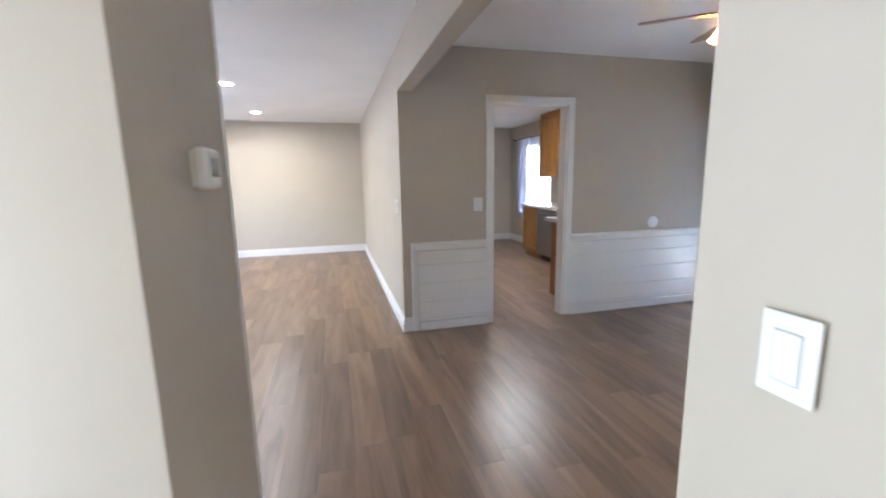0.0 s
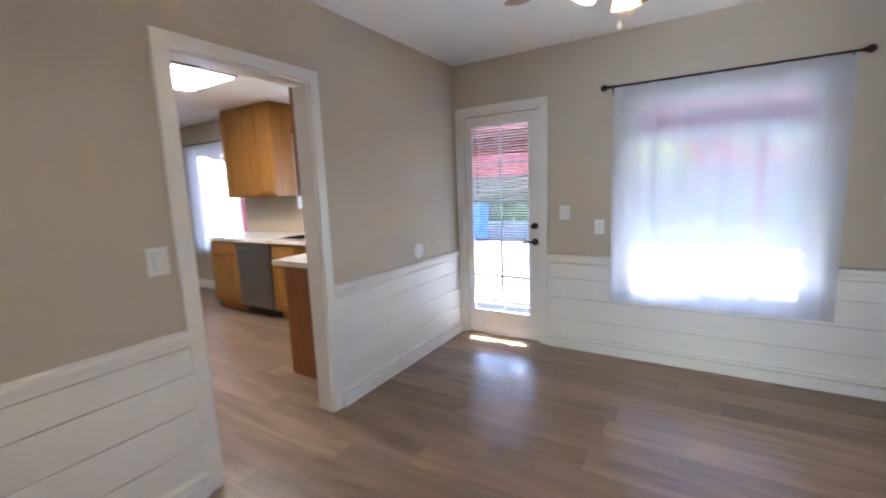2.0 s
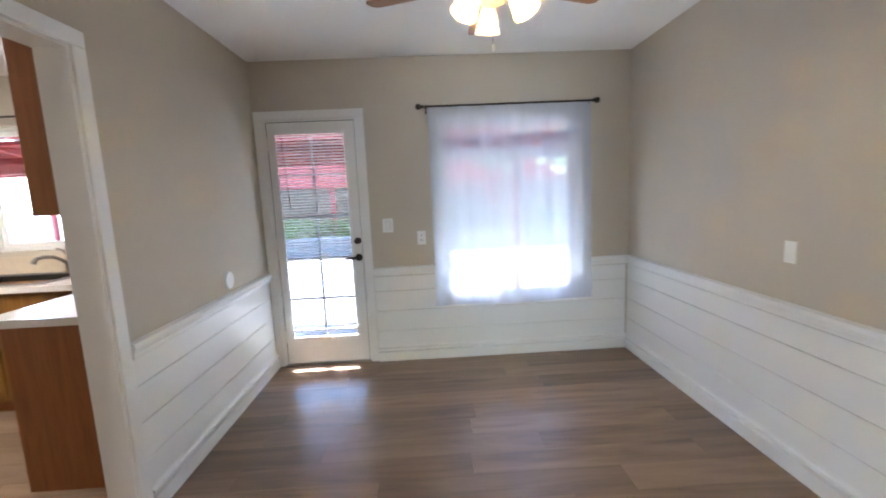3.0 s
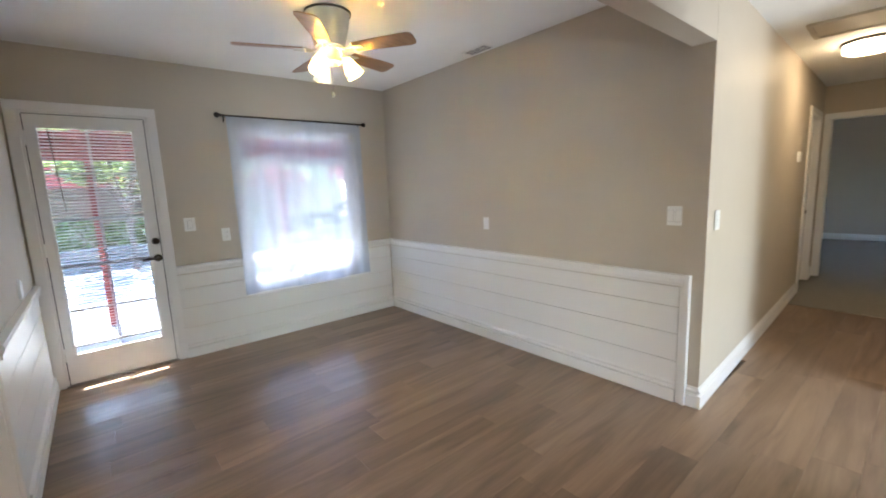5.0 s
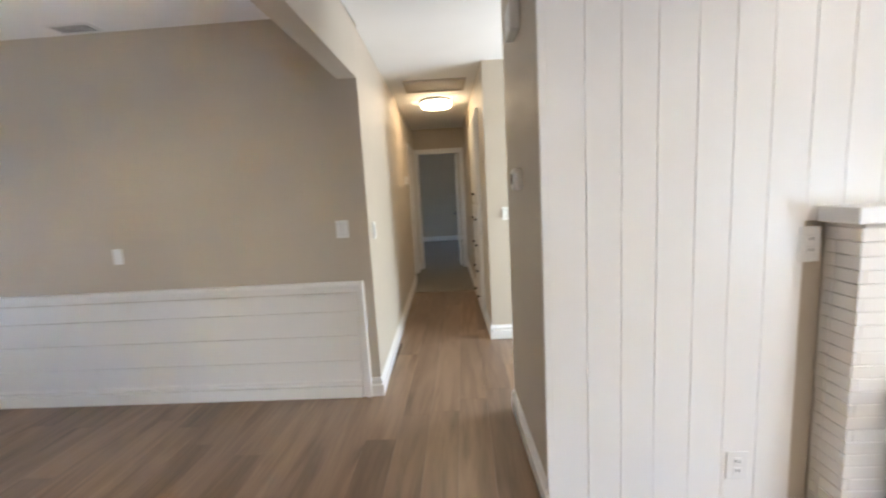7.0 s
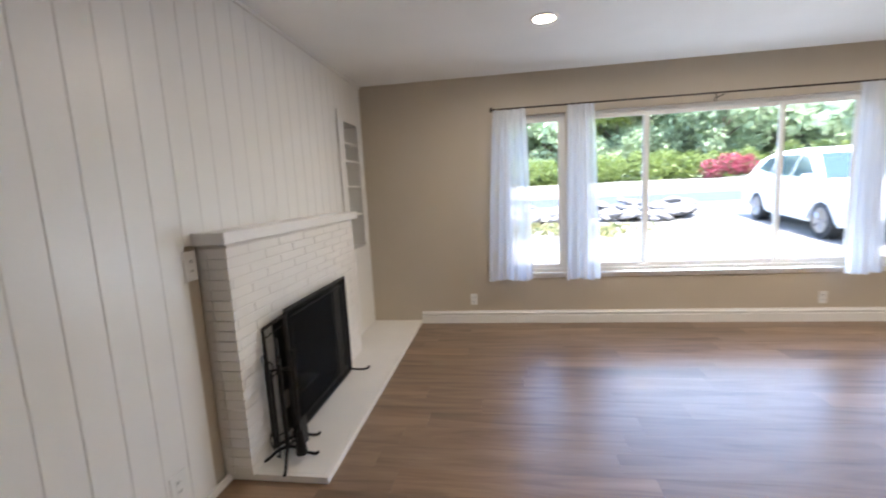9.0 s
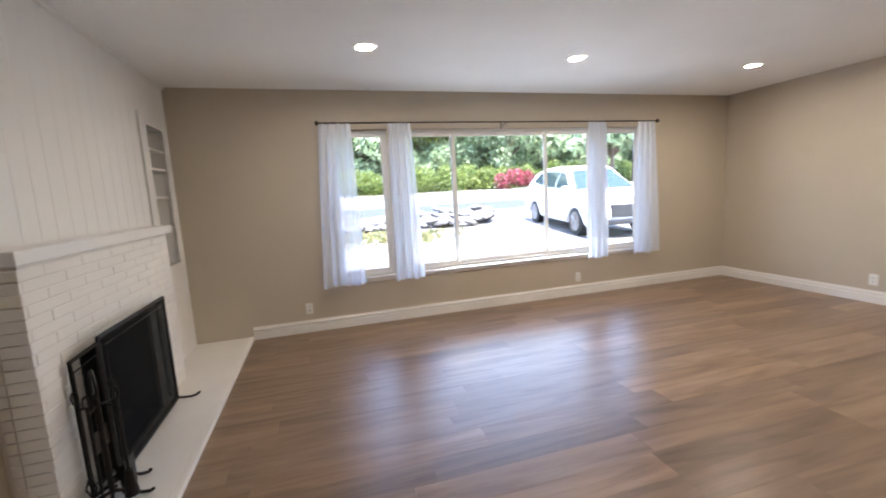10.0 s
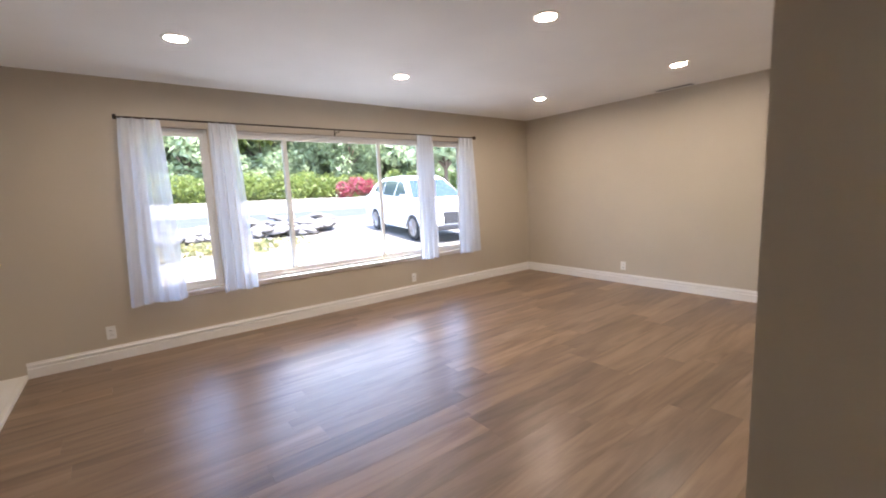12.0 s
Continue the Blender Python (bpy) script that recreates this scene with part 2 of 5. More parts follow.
def boxes(*dims, bev=0.0, seg=2):
    bm = bmesh.new()
    for d in dims:
        if bev and len(dims) > 1:
            b2 = bmesh.new()
            box(b2, *d)
            bevel(b2, bev, seg)
            tmp = bpy.data.meshes.new("tmp")
            b2.to_mesh(tmp)
            b2.free()
            bm.from_mesh(tmp)
            bpy.data.meshes.remove(tmp)
        else:
            box(bm, *d)
    if bev and len(dims) == 1:
        bevel(bm, bev, seg)
    return bm


def rod(bm, p0, p1, r0, r1=None, seg=12):
    p0, p1 = Vector(p0), Vector(p1)
    d = p1 - p0
    m = Matrix.Translation((p0 + p1) / 2) @ d.to_track_quat("Z", "Y").to_matrix().to_4x4()
    bmesh.ops.create_cone(bm, cap_ends=True, segments=seg, radius1=r0, radius2=r0 if r1 is None else r1, depth=d.length, matrix=m)
    return bm


def chain(bm, pts, r, seg=8):
    for a, b in zip(pts, pts[1:]):
        rod(bm, a, b, r, None, seg)
    for p in pts[1:-1]:
        bmesh.ops.create_icosphere(bm, subdivisions=1, radius=r * 1.02, matrix=Matrix.Translation(p))
    return bm


def ball(bm, p, r, scale=(1, 1, 1), seg=12):
    bmesh.ops.create_uvsphere(bm, u_segments=seg, v_segments=max(6, seg // 2), radius=r, matrix=Matrix.Translation(p) @ Matrix.Diagonal((*scale, 1)))
    return bm


def lathe(bm, profile, at=(0, 0, 0), seg=28, m=None):
    """Turn (radius, height) pairs about z."""
    mm = m or Matrix.Translation(at)
    rings = []
    for r, z in profile:
        rings.append([bm.verts.new(mm @ Vector((r * math.cos(2 * math.pi * i / seg), r * math.sin(2 * math.pi * i / seg), z))) for i in range(seg)])
    for a, b in zip(rings, rings[1:]):
        for i in range(seg):
            bm.faces.new((a[i], a[(i + 1) % seg], b[(i + 1) % seg], b[i]))
    return bm


def thing(name, at=(0, 0, 0), label="", category="", group="", kind=""):
    e = new(name)
    e.empty_display_size = 0.1
    e.location = at
    return tagged(e, label, category, group, kind)


def part(name, bm, material, parent=None, label="", smooth=False):
    """Links a bmesh, written in world metres, as one mesh object under a thing or part."""
    bmesh.ops.recalc_face_normals(bm, faces=bm.faces)
    me = bpy.data.meshes.new(name)
    bm.to_mesh(me)
    bm.free()
    me.materials.append(material)
    if smooth:
        me.polygons.foreach_set("use_smooth", [True] * len(me.polygons))
        me.set_sharp_from_angle(angle=radians(35))
    ob = new(name, me)
    if parent is not None:
        ob.parent = parent
        root, off = parent, Vector((0, 0, 0))
        while root is not None:
            off += root.location
            root = root.parent
        me.transform(Matrix.Translation(-off))
    if label:
        ob["label"] = label
    return ob


def structure(name, bm, material, label="", category=""):
    return tagged(part(name, bm, material), label, category, kind="structure")


def wall(name, x0, x1, y0, y1, z0=-0.1, z1=2.55, openings=(), material=None, label="", category="wall"):
    """A wall with thickness; openings are (from, to, bottom, top) along its longer side and go through it."""
    bm = bmesh.new()
    along_x = (x1 - x0) > (y1 - y0)
    lo, hi = (x0, x1) if along_x else (y0, y1)

    def piece(a, b, za, zb):
        if b - a < 1e-4 or zb - za < 1e-4:
            return
        if along_x:
            box(bm, a, b, y0, y1, za, zb)
        else:
            box(bm, x0, x1, a, b, za, zb)

    at = lo
    for a, b, za, zb in sorted(openings):
        piece(at, a, z0, z1)
        piece(a, b, z0, za)
        piece(a, b, zb, z1)
        at = b
    piece(at, hi, z0, z1)
    return structure(name, bm, material or M_WALL, label or "greige painted plaster wall", category)


# ---------------------------------------------------------------- plan
HALL_PARTS = []


def in_hall(ob):
    """Notes a thing of the hall, which runs a little askew to the other rooms."""
    HALL_PARTS.append(ob)
    return ob


XW, XD, XB = -3.57, 0.855, 4.16          # window wall, divider face, back wall
YC, YA, YF, YP = 0.80, 3.84, 8.50, 1.875  # dining side wall, kitchen wall, far wall, panelled wall
T = 0.12
ZL, ZDIN = 2.44, 2.48
XS, YS = -0.062, 1.03                     # end block beside the fireplace
XR = 0.862                                # hall right face
XH, YJ, YE = -0.016, -0.165, -3.83          # hall wall, hall corner, hall end
KY = 8.95

LIV_WIN = [(3.28, 3.88, 0.52, 2.05), (4.03, 6.42, 0.52, 2.05), (6.55, 7.12, 0.52, 2.05)]
DOOR_B = (3.035, 3.765, 0.0, 2.035)
WIN_B = (1.24, 2.38, 0.49, 2.00)
WIN_SINK = (4.95, 5.985, 1.09, 2.07)
WIN_K = (7.18, 8.45, 0.62, 2.08)
DOOR_A = (1.703, 2.455, 0.0, 2.03)

wall("wall_window", XW - 0.15, XW, 1.5, YF + T, openings=LIV_WIN)
wall("wall_far", XW, XD, YF, YF + T)
wall("wall_divider", XD, XD + T, YA, KY + T)
wall("wall_kitchen", XD + T, XB, YA, YA + T, openings=[(DOOR_A[0], DOOR_A[1], -0.1, DOOR_A[3])])
wall("wall_back", XB, XB + 0.15, YC - T, KY + T, openings=[WIN_B, (DOOR_B[0], DOOR_B[1], -0.1, DOOR_B[3]), WIN_SINK, WIN_K])
wall("wall_dining_side", XR + T, XB, YC - T, YC)
in_hall(wall("wall_hall_right", XR, XR + T, YE - T, YC - 0.002, openings=[(-3.48, -2.72, -0.1, 2.03)]))
wall("wall_kitchen_end", XD + T, XB, KY, KY + T)
block = wall("wall_block_side", XS - T, XS, YS, YP - 0.02)
for v in block.data.vertices:
    v.co.x += (YP - v.co.y) * 0.045 if v.co.x > XS - 0.01 else 0.0
wall("wall_entry_side", -1.6, XS - T, YS, YS + T)
wall("wall_entry_end", -1.72, -1.6, YJ - T - 0.1, YS + T, openings=[(-0.10, 0.86, 0.0, 2.05)])
in_hall(wall("wall_hall_corner", -1.65, XH, YJ - T, YJ))
in_hall(wall("wall_hall_left", XH - T, XH, YE - T, YJ - T))
in_hall(wall("wall_hall_end", XH, XR, YE - T, YE, openings=[(XH + 0.07, XR - 0.07, -0.1, 2.04)]))
in_hall(wall("wall_bedroom_far", -1.6, 2.6, -8.12, -8.00))
in_hall(wall("wall_bedroom_side", -1.72, -1.6, -8.32, YE - T))
in_hall(wall("wall_bedroom_other", 2.6, 2.72, -8.32, YE - T, openings=[(-6.6, -5.8, 0.9, 1.95)]))
in_hall(wall("wall_bedroom_near_a", -1.6, XH - T, YE - T, YE))
in_hall(wall("wall_bedroom_near_b", XR + T, 2.6, YE - T, YE))
NICHE = (-3.415, -3.005, 0.88, 2.03)
FIREBOX = (-2.22, -1.40, 0.06, 0.72)
wall("wall_fireplace", XW, XS - T, YP - 0.14, YP - 0.02, openings=[(NICHE[0] - 0.016, NICHE[1] + 0.016, NICHE[2] - 0.016, NICHE[3] + 0.016), FIREBOX])

# beam over the wide opening between the living and dining space
bm = bmesh.new()
for v in box(bm, XD, XD + T, YC, YA, 2.10, 2.55):
    if v.co.y < 2:
        v.co.x -= XD - XR
structure("beam", bm, M_WALL, "greige painted dropped beam over opening", "beam")

structure("ceiling_living", boxes((XW - 0.15, XD, YP - 0.14, YF + T, ZL, 2.54)), M_CEIL, "white textured living room ceiling", "ceiling")
structure("ceiling_hall", boxes((-1.72, XD, YC - T, YP - 0.14, ZL, 2.54), (-1.72, 1.45, YE - 0.3, YC - T, ZL, 2.54)), M_CEIL, "white hall ceiling", "ceiling")
structure("ceiling_dining", boxes((XR + T - 0.06, XB + 0.15, YC - T, YA, ZDIN, 2.54)), M_CEIL, "white dining room ceiling", "ceiling")
structure("ceiling_kitchen", boxes((XD + T, XB + 0.15, YA + T, KY + T, ZL, 2.54)), M_CEIL, "white kitchen ceiling", "ceiling")
structure("ceiling_bedroom", boxes((-1.72, 3.4, -8.6, YE - 0.3, ZL, 2.54)), M_CEIL, "white bedroom ceiling", "ceiling")
structure("roof", boxes((-4.35, 4.95, -8.8, 9.6, 2.56, 2.74)), M_ROOF, "low roof slab with overhanging eaves", "roof")
floor = structure("floor", boxes((XW - 0.15, XB + 0.15, -2.078, KY + T, -0.10, -0.012)), M_SUB, "subfloor under grey-brown vinyl planks", "floor")
CARPET_EDGE = -2.08
structure("carpet", boxes((-1.72, 3.4, -8.6, CARPET_EDGE, -0.10, 0.006)), M_CARPET, "grey bedroom carpet", "carpet")


# ---------------------------------------------------------------- floor planks
def lay_planks():
    """Rows run along y; each row is cut where the rooms end."""
    w, length, gap = 0.177, 1.22, 0.0008
    rects = [(XW, XD, YP, YF), (XS, XD, YJ, YP), (-1.6, XS, YJ, YS), (XH, XR + 0.22, CARPET_EDGE, YJ),
             (XD, XB + 0.05, YC, YA), (XD + T, XB, YA + T, KY), (DOOR_A[0], DOOR_A[1], YA, YA + T)]
    rng = random.Random(4)
    shared = {}
    rest = bmesh.new()
    count = 0
    n0 = int(math.floor((XW - XD) / w)) - 1
    for row in range(n0, int((XB - XD) / w) + 1):
        xa, xb = XD + row * w, XD + (row + 1) * w
        shift = rng.uniform(0, length)
        ys = sorted({y for r in rects for y in r[2:4]})
        runs = []
        for y0, y1 in zip(ys, ys[1:]):
            mid = (y0 + y1) / 2
            spans = [(max(xa, r[0]), min(xb, r[1])) for r in rects if r[2] <= mid <= r[3] and min(xb, r[1]) - max(xa, r[0]) > 0.004]
            if not spans:
                continue
            span = (round(min(s[0] for s in spans), 4), round(max(s[1] for s in spans), 4))
            if runs and runs[-1][0] == span and abs(runs[-1][2] - y0) < 1e-6:
                runs[-1][2] = y1
            else:
                runs.append([span, y0, y1])
        for (x0, x1), y0, y1 in runs:
            k = math.floor((y0 - shift) / length)
            while shift + k * length < y1:
                a, b = max(y0, shift + k * length), min(y1, shift + (k + 1) * length)
                k += 1
                if b - a < 0.02:
                    continue
                far = (a > YA + 0.2 and x0 > XD) or b < -0.6 or x1 < -3.2
                if far or count >= 330:
                    box(rest, x0 + gap / 2, x1 - gap / 2, a + gap / 2, b - gap / 2, -0.012, 0.0)
                    continue
                key = (round(x1 - x0, 3), round(b - a, 3))
                if key not in shared:
                    bm = bmesh.new()
                    box(bm, -(x1 - x0 - gap) / 2, (x1 - x0 - gap) / 2, -(b - a - gap) / 2, (b - a - gap) / 2, -0.012, 0.0)
                    me = bpy.data.meshes.new("plank")
                    bm.to_mesh(me)
                    bm.free()
                    me.materials.append(M_FLOOR)
                    shared[key] = me
                p = new("plank", shared[key])
                p.parent = floor
                p.location = ((x0 + x1) / 2, (a + b) / 2, 0)
                count += 1
    ob = part("planks_beyond", rest, M_FLOOR, floor)
    ob["kind"] = "stuff"


# ---------------------------------------------------------------- trim
def profile_run(bm, pts, axis, a, b, face, sign):
    """Extrude a (depth, height) outline along a wall face from a to b."""
    def at(u, d, z):
        return Vector((u, face + sign * d, z)) if axis == "x" else Vector((face + sign * d, u, z))
    n = len(pts)
    r0 = [bm.verts.new(at(a, d, z)) for d, z in pts]
    r1 = [bm.verts.new(at(b, d, z)) for d, z in pts]
    for i in range(n):
        bm.faces.new((r0[i], r0[(i + 1) % n], r1[(i + 1) % n], r1[i]))
    bm.faces.new(r0)
    bm.faces.new(r1)
    return bm


BASE = [(0, 0.001), (0.018, 0.001), (0.018, 0.078), (0.003, 0.082), (0.003, 0.094), (0.015, 0.097), (0.015, 0.108), (0.007, 0.117), (0.005, 0.130), (0, 0.130)]
RAIL = [(0, 0.742), (0.026, 0.743), (0.026, 0.764), (0.030, 0.770), (0.037, 0.790), (0.032, 0.808), (0, 0.814)]


def baseboard(axis, a, b, face, sign):
    return structure("baseboard", profile_run(bmesh.new(), BASE, axis, a, b, face, sign), M_TRIM, "white moulded baseboard", "baseboard")


baseboard("y", 2.39, YF, XW, 1)
baseboard("x", XW + 0.016, XD, YF, -1)
baseboard("y", YA - 0.016, YF - 0.016, XD, -1)
baseboard("x", XD, 0.93, YA, -1)
baseboard("x", XR, 0.925, YC, 1)
in_hall(baseboard("y", -2.655, YC + 0.016, XR, -1))
in_hall(baseboard("y", YE, -3.545, XR, -1))
block_base = baseboard("y", YS, YP, XS, 1)
for v in block_base.data.vertices:
    v.co.x += (YP - v.co.y) * 0.045 if v.co.x > XS - 0.01 else 0.0
in_hall(baseboard("x", -1.6, XH + 0.017, YJ, 1))
in_hall(baseboard("y", -0.66, YJ, XH, 1))
in_hall(baseboard("y", YE, -1.68, XH, 1))
baseboard("x", -1.6, XS, YS, -1)
baseboard("x", XD + T, XB, KY, -1)
baseboard("y", 7.10, KY, XB, -1)
in_hall(baseboard("x", -1.6, 2.6, -8.00, 1))


def board_pos(axis, a, b, face, sign, d0, d1, z0, z1):
    lo, hi = sorted((face + sign * d0, face + sign * d1))
    return (a, b, lo, hi, z0, z1) if axis == "x" else (lo, hi, a, b, z0, z1)


def wainscot(axis, a, b, face, sign, stile_at=None, gap=None):
    """Horizontal white boards with fine gaps, a moulded cap rail and a baseboard; an upright stile closes a free end."""
    t = thing("wainscot", label="white horizontal board wainscot with moulded cap rail", category="wainscot", kind="structure")
    inner_a, inner_b = a, b
    if stile_at == "a":
        inner_a = a + 0.062
        part("stile", boxes(board_pos(axis, a, a + 0.03, face, sign, 0, 0.036, 0.001, 0.814), board_pos(axis, a + 0.03, a + 0.055, face, sign, 0, 0.026, 0.001, 0.742), bev=0.003), M_TRIM, t)
    if stile_at == "b":
        inner_b = b - 0.062
        part("stile", boxes(board_pos(axis, b - 0.03, b, face, sign, 0, 0.036, 0.001, 0.814), board_pos(axis, b - 0.055, b - 0.03, face, sign, 0, 0.026, 0.001, 0.742), bev=0.003), M_TRIM, t)
    for z0, z1 in ((0.11, 0.2605), (0.2645, 0.4365), (0.4405, 0.6065), (0.6105, 0.734)):
        if gap is None or z1 <= gap[2]:
            part("board", boxes(board_pos(axis, inner_a, inner_b, face, sign, 0, 0.012, z0, z1), bev=0.0012, seg=1), M_TRIM, t)
            continue
        for u0, u1 in ((inner_a, gap[0]), (gap[1], inner_b)):
            part("board", boxes(board_pos(axis, u0, u1, face, sign, 0, 0.012, z0, z1), bev=0.002, seg=1), M_TRIM, t)
        if z0 < gap[2]:
            part("board", boxes(board_pos(axis, gap[0], gap[1], face, sign, 0, 0.012, z0, gap[2])), M_TRIM, t)
    if gap is not None:
        part("cap_rail", profile_run(bmesh.new(), RAIL, axis, a, gap[0], face, sign), M_TRIM, t)
        part("cap_rail", profile_run(bmesh.new(), RAIL, axis, gap[1], b, face, sign), M_TRIM, t)
    else:
        part("cap_rail", profile_run(bmesh.new(), RAIL, axis, a + (0.03 if stile_at == "a" else 0), b - (0.03 if stile_at == "b" else 0), face, sign), M_TRIM, t)
    low = [(d * 1.6 + (0.004 if d > 0 else 0), z) for d, z in BASE]
    part("skirting", profile_run(bmesh.new(), low, axis, inner_a, inner_b, face, sign), M_TRIM, t)
    return t


wainscot("x", 0.93, 1.638, YA, -1, "a")
wainscot("x", 2.52, XB - 0.026, YA, -1)
wainscot("y", YC + 0.026, 2.97, XB, -1, gap=(WIN_B[0] - 0.021, WIN_B[1] + 0.021, WIN_B[2] - 0.021))
wainscot("x", 0.925, XB, YC, 1, "a")


def door_frame(name, axis, a, b, top, face, sign, depth, width=0.065, mat=None):
    """Casing on one face of an opening and the lining through the wall."""
    t = thing(name, label="white painted door casing and lining", category="door frame", kind="structure")
    th = 0.019
    for nm, u0, u1, z0, z1 in (("casing", a - width, a, 0.001, top), ("casing", b, b + width, 0.001, top), ("head_casing", a - width, b + width, top, top + width)):
        part(nm, boxes(board_pos(axis, u0, u1, face, sign, -0.002, th, z0, z1), bev=0.004), M_TRIM, t)
    for nm, u0, u1, z0, z1 in (("jamb", a, a + 0.014, 0.001, top), ("jamb", b - 0.014, b, 0.001, top), ("head_jamb", a + 0.014, b - 0.014, top - 0.014, top)):
        part(nm, boxes(board_pos(axis, u0, u1, face, sign, -depth, 0.004, z0, z1)), M_TRIM, t)
    return t


door_frame("door_frame_kitchen", "x", DOOR_A[0], DOOR_A[1], DOOR_A[3], YA, -1, T)
door_frame("door_frame_back", "y", DOOR_B[0], DOOR_B[1], DOOR_B[3], XB, -1, 0.15)
in_hall(door_frame("door_frame_hall", "y", -3.48, -2.72, 2.03, XR, -1, T))
in_hall(door_frame("door_frame_bedroom", "x", XH + 0.07, XR - 0.07, 2.04, YE, 1, T, 0.06))


# ---------------------------------------------------------------- doors
def lever_knob(parent, name, at, out, r=0.026, label="dark bronze door knob"):
    bm = bmesh.new()
    o = Vector(out)
    p = Vector(at)
    rod(bm, p, p + o * 0.008, r * 1.15, None, 18)
    rod(bm, p + o * 0.008, p + o * 0.035, r * 0.45, None, 12)
    ball(bm, p + o * 0.05, r, (1, 1, 1), 16)
    return part(name, bm, M_BRONZE, parent, label, True)


def back_door():
    y0, y1, zt = DOOR_B[0] + 0.020, DOOR_B[1] - 0.020, 2.015
    x0, x1 = XB + 0.012, XB + 0.052
    g0, g1, gz0, gz1 = 3.125, 3.695, 0.225, 1.945
    t = thing("door_1", (XB + 0.03, y0, 0), "white exterior door with divided glass lites and raised blind", "door", kind="structure")
    part("door_leaf", boxes((x0, x1, y0, g0, 0.012, zt), (x0, x1, g1, y1, 0.012, zt), (x0, x1, g0, g1, 0.012, gz0), (x0, x1, g0, g1, gz1, zt)), M_TRIM, t)
    part("weatherstrip", boxes((x0 + 0.006, x1, y0 - 0.0055, y0 - 0.0005, 0.012, zt), (x0 + 0.006, x1, y1 + 0.0005, y1 + 0.0055, 0.012, zt), (x0 + 0.006, x1, y0, y1, zt + 0.0005, zt + 0.0055)), M_BLACK, t, "dark weatherstrip")
    bead = 0.018
    part("glazing_bead", boxes((x0 - 0.008, x0 + 0.003, g0, g0 + bead, gz0, gz1), (x0 - 0.008, x0 + 0.003, g1 - bead, g1, gz0, gz1),
                               (x0 - 0.008, x0 + 0.003, g0 + bead, g1 - bead, gz0, gz0 + bead), (x0 - 0.008, x0 + 0.003, g0 + bead, g1 - bead, gz1 - bead, gz1), bev=0.003), M_TRIM, t)
    pane = part("glass_pane", boxes((x0 + 0.016, x0 + 0.020, g0, g1, gz0, gz1)), M_SCREENED, t)
    pane.visible_shadow = False
    mid = (g0 + g1) / 2
    part("muntin", boxes((x0 + 0.023, x0 + 0.035, mid - 0.010, mid + 0.010, gz0, gz1), bev=0.002), M_TRIM, t)
    for i in range(1, 5):
        z = gz0 + (gz1 - gz0) * i / 5
        part("muntin", boxes((x0 + 0.022, x0 + 0.034, g0, g1, z - 0.010, z + 0.010), bev=0.002), M_TRIM, t)
    lever_knob(t, "deadbolt", (x0, 3.085, 1.045), (-1, 0, 0), 0.024)
    bm = bmesh.new()
    rod(bm, (x0, 3.085, 0.905), (x0 - 0.01, 3.085, 0.905), 0.030, None, 18)
    rod(bm, (x0 - 0.01, 3.085, 0.905), (x0 - 0.045, 3.085, 0.905), 0.012)
    chain(bm, [(x0 - 0.045, 3.085, 0.905), (x0 - 0.05, 3.13, 0.907), (x0 - 0.045, 3.195, 0.900)], 0.010)
    part("lever_handle", bm, M_BRONZE, t, "dark bronze lever handle", True)
    for z in (0.25, 1.05, 1.85):
        bm = bmesh.new()
        rod(bm, (x0 - 0.004, y1 + 0.006, z - 0.05), (x0 - 0.004, y1 + 0.006, z + 0.05), 0.007)
        part("hinge", bm, M_PLATE, t)
    part("threshold", boxes((XB - 0.01, XB + 0.16, DOOR_B[0], DOOR_B[1], 0.0, 0.011), bev=0.003), M_NICKEL, t, "metal threshold")
    # blind hung on the inside of the glass
    bl = thing("window_blind", (x0 - 0.02, mid, gz1), "white horizontal slat blind hanging on the glazed door", "blind")
    part("head_rail", boxes((x0 - 0.036, x0 - 0.010, g0 + 0.01, g1 - 0.01, gz1 - 0.03, gz1 - 0.002), bev=0.003), M_BLIND, bl)
    n = 68
    for i in range(n):
        z = gz1 - 0.045 - i * (gz1 - 0.045 - (gz0 + 0.10)) / n
        bm = bmesh.new()
        vs = box(bm, x0 - 0.033, x0 - 0.013, g0 + 0.012, g1 - 0.012, -0.0005, 0.0005)
        bmesh.ops.rotate(bm, cent=(x0 - 0.023, 0, 0), matrix=Euler((0, radians(24), 0)).to_matrix(), verts=vs)
        bmesh.ops.translate(bm, vec=(0, 0, z), verts=vs)
        part("slat", bm, M_BLIND, bl)
    part("bottom_rail", boxes((x0 - 0.032, x0 - 0.014, g0 + 0.012, g1 - 0.012, gz0 + 0.075, gz0 + 0.09), bev=0.003), M_BLIND, bl)
    bm = bmesh.new()
    chain(bm, [(x0 - 0.042, g1 - 0.07, gz1 - 0.03), (x0 - 0.046, g1 - 0.085, gz1 - 0.35), (x0 - 0.045, g1 - 0.10, gz1 - 0.62)], 0.0035, 6)
    part("wand", bm, M_BRONZE, bl)
    for yy in (g0 + 0.1, g1 - 0.1):
        bm = bmesh.new()
        rod(bm, (x0 - 0.0345, yy, gz0 + 0.08), (x0 - 0.0345, yy, gz1 - 0.02), 0.0009, None, 4)
        part("ladder_cord", bm, M_BLIND, bl)


back_door()


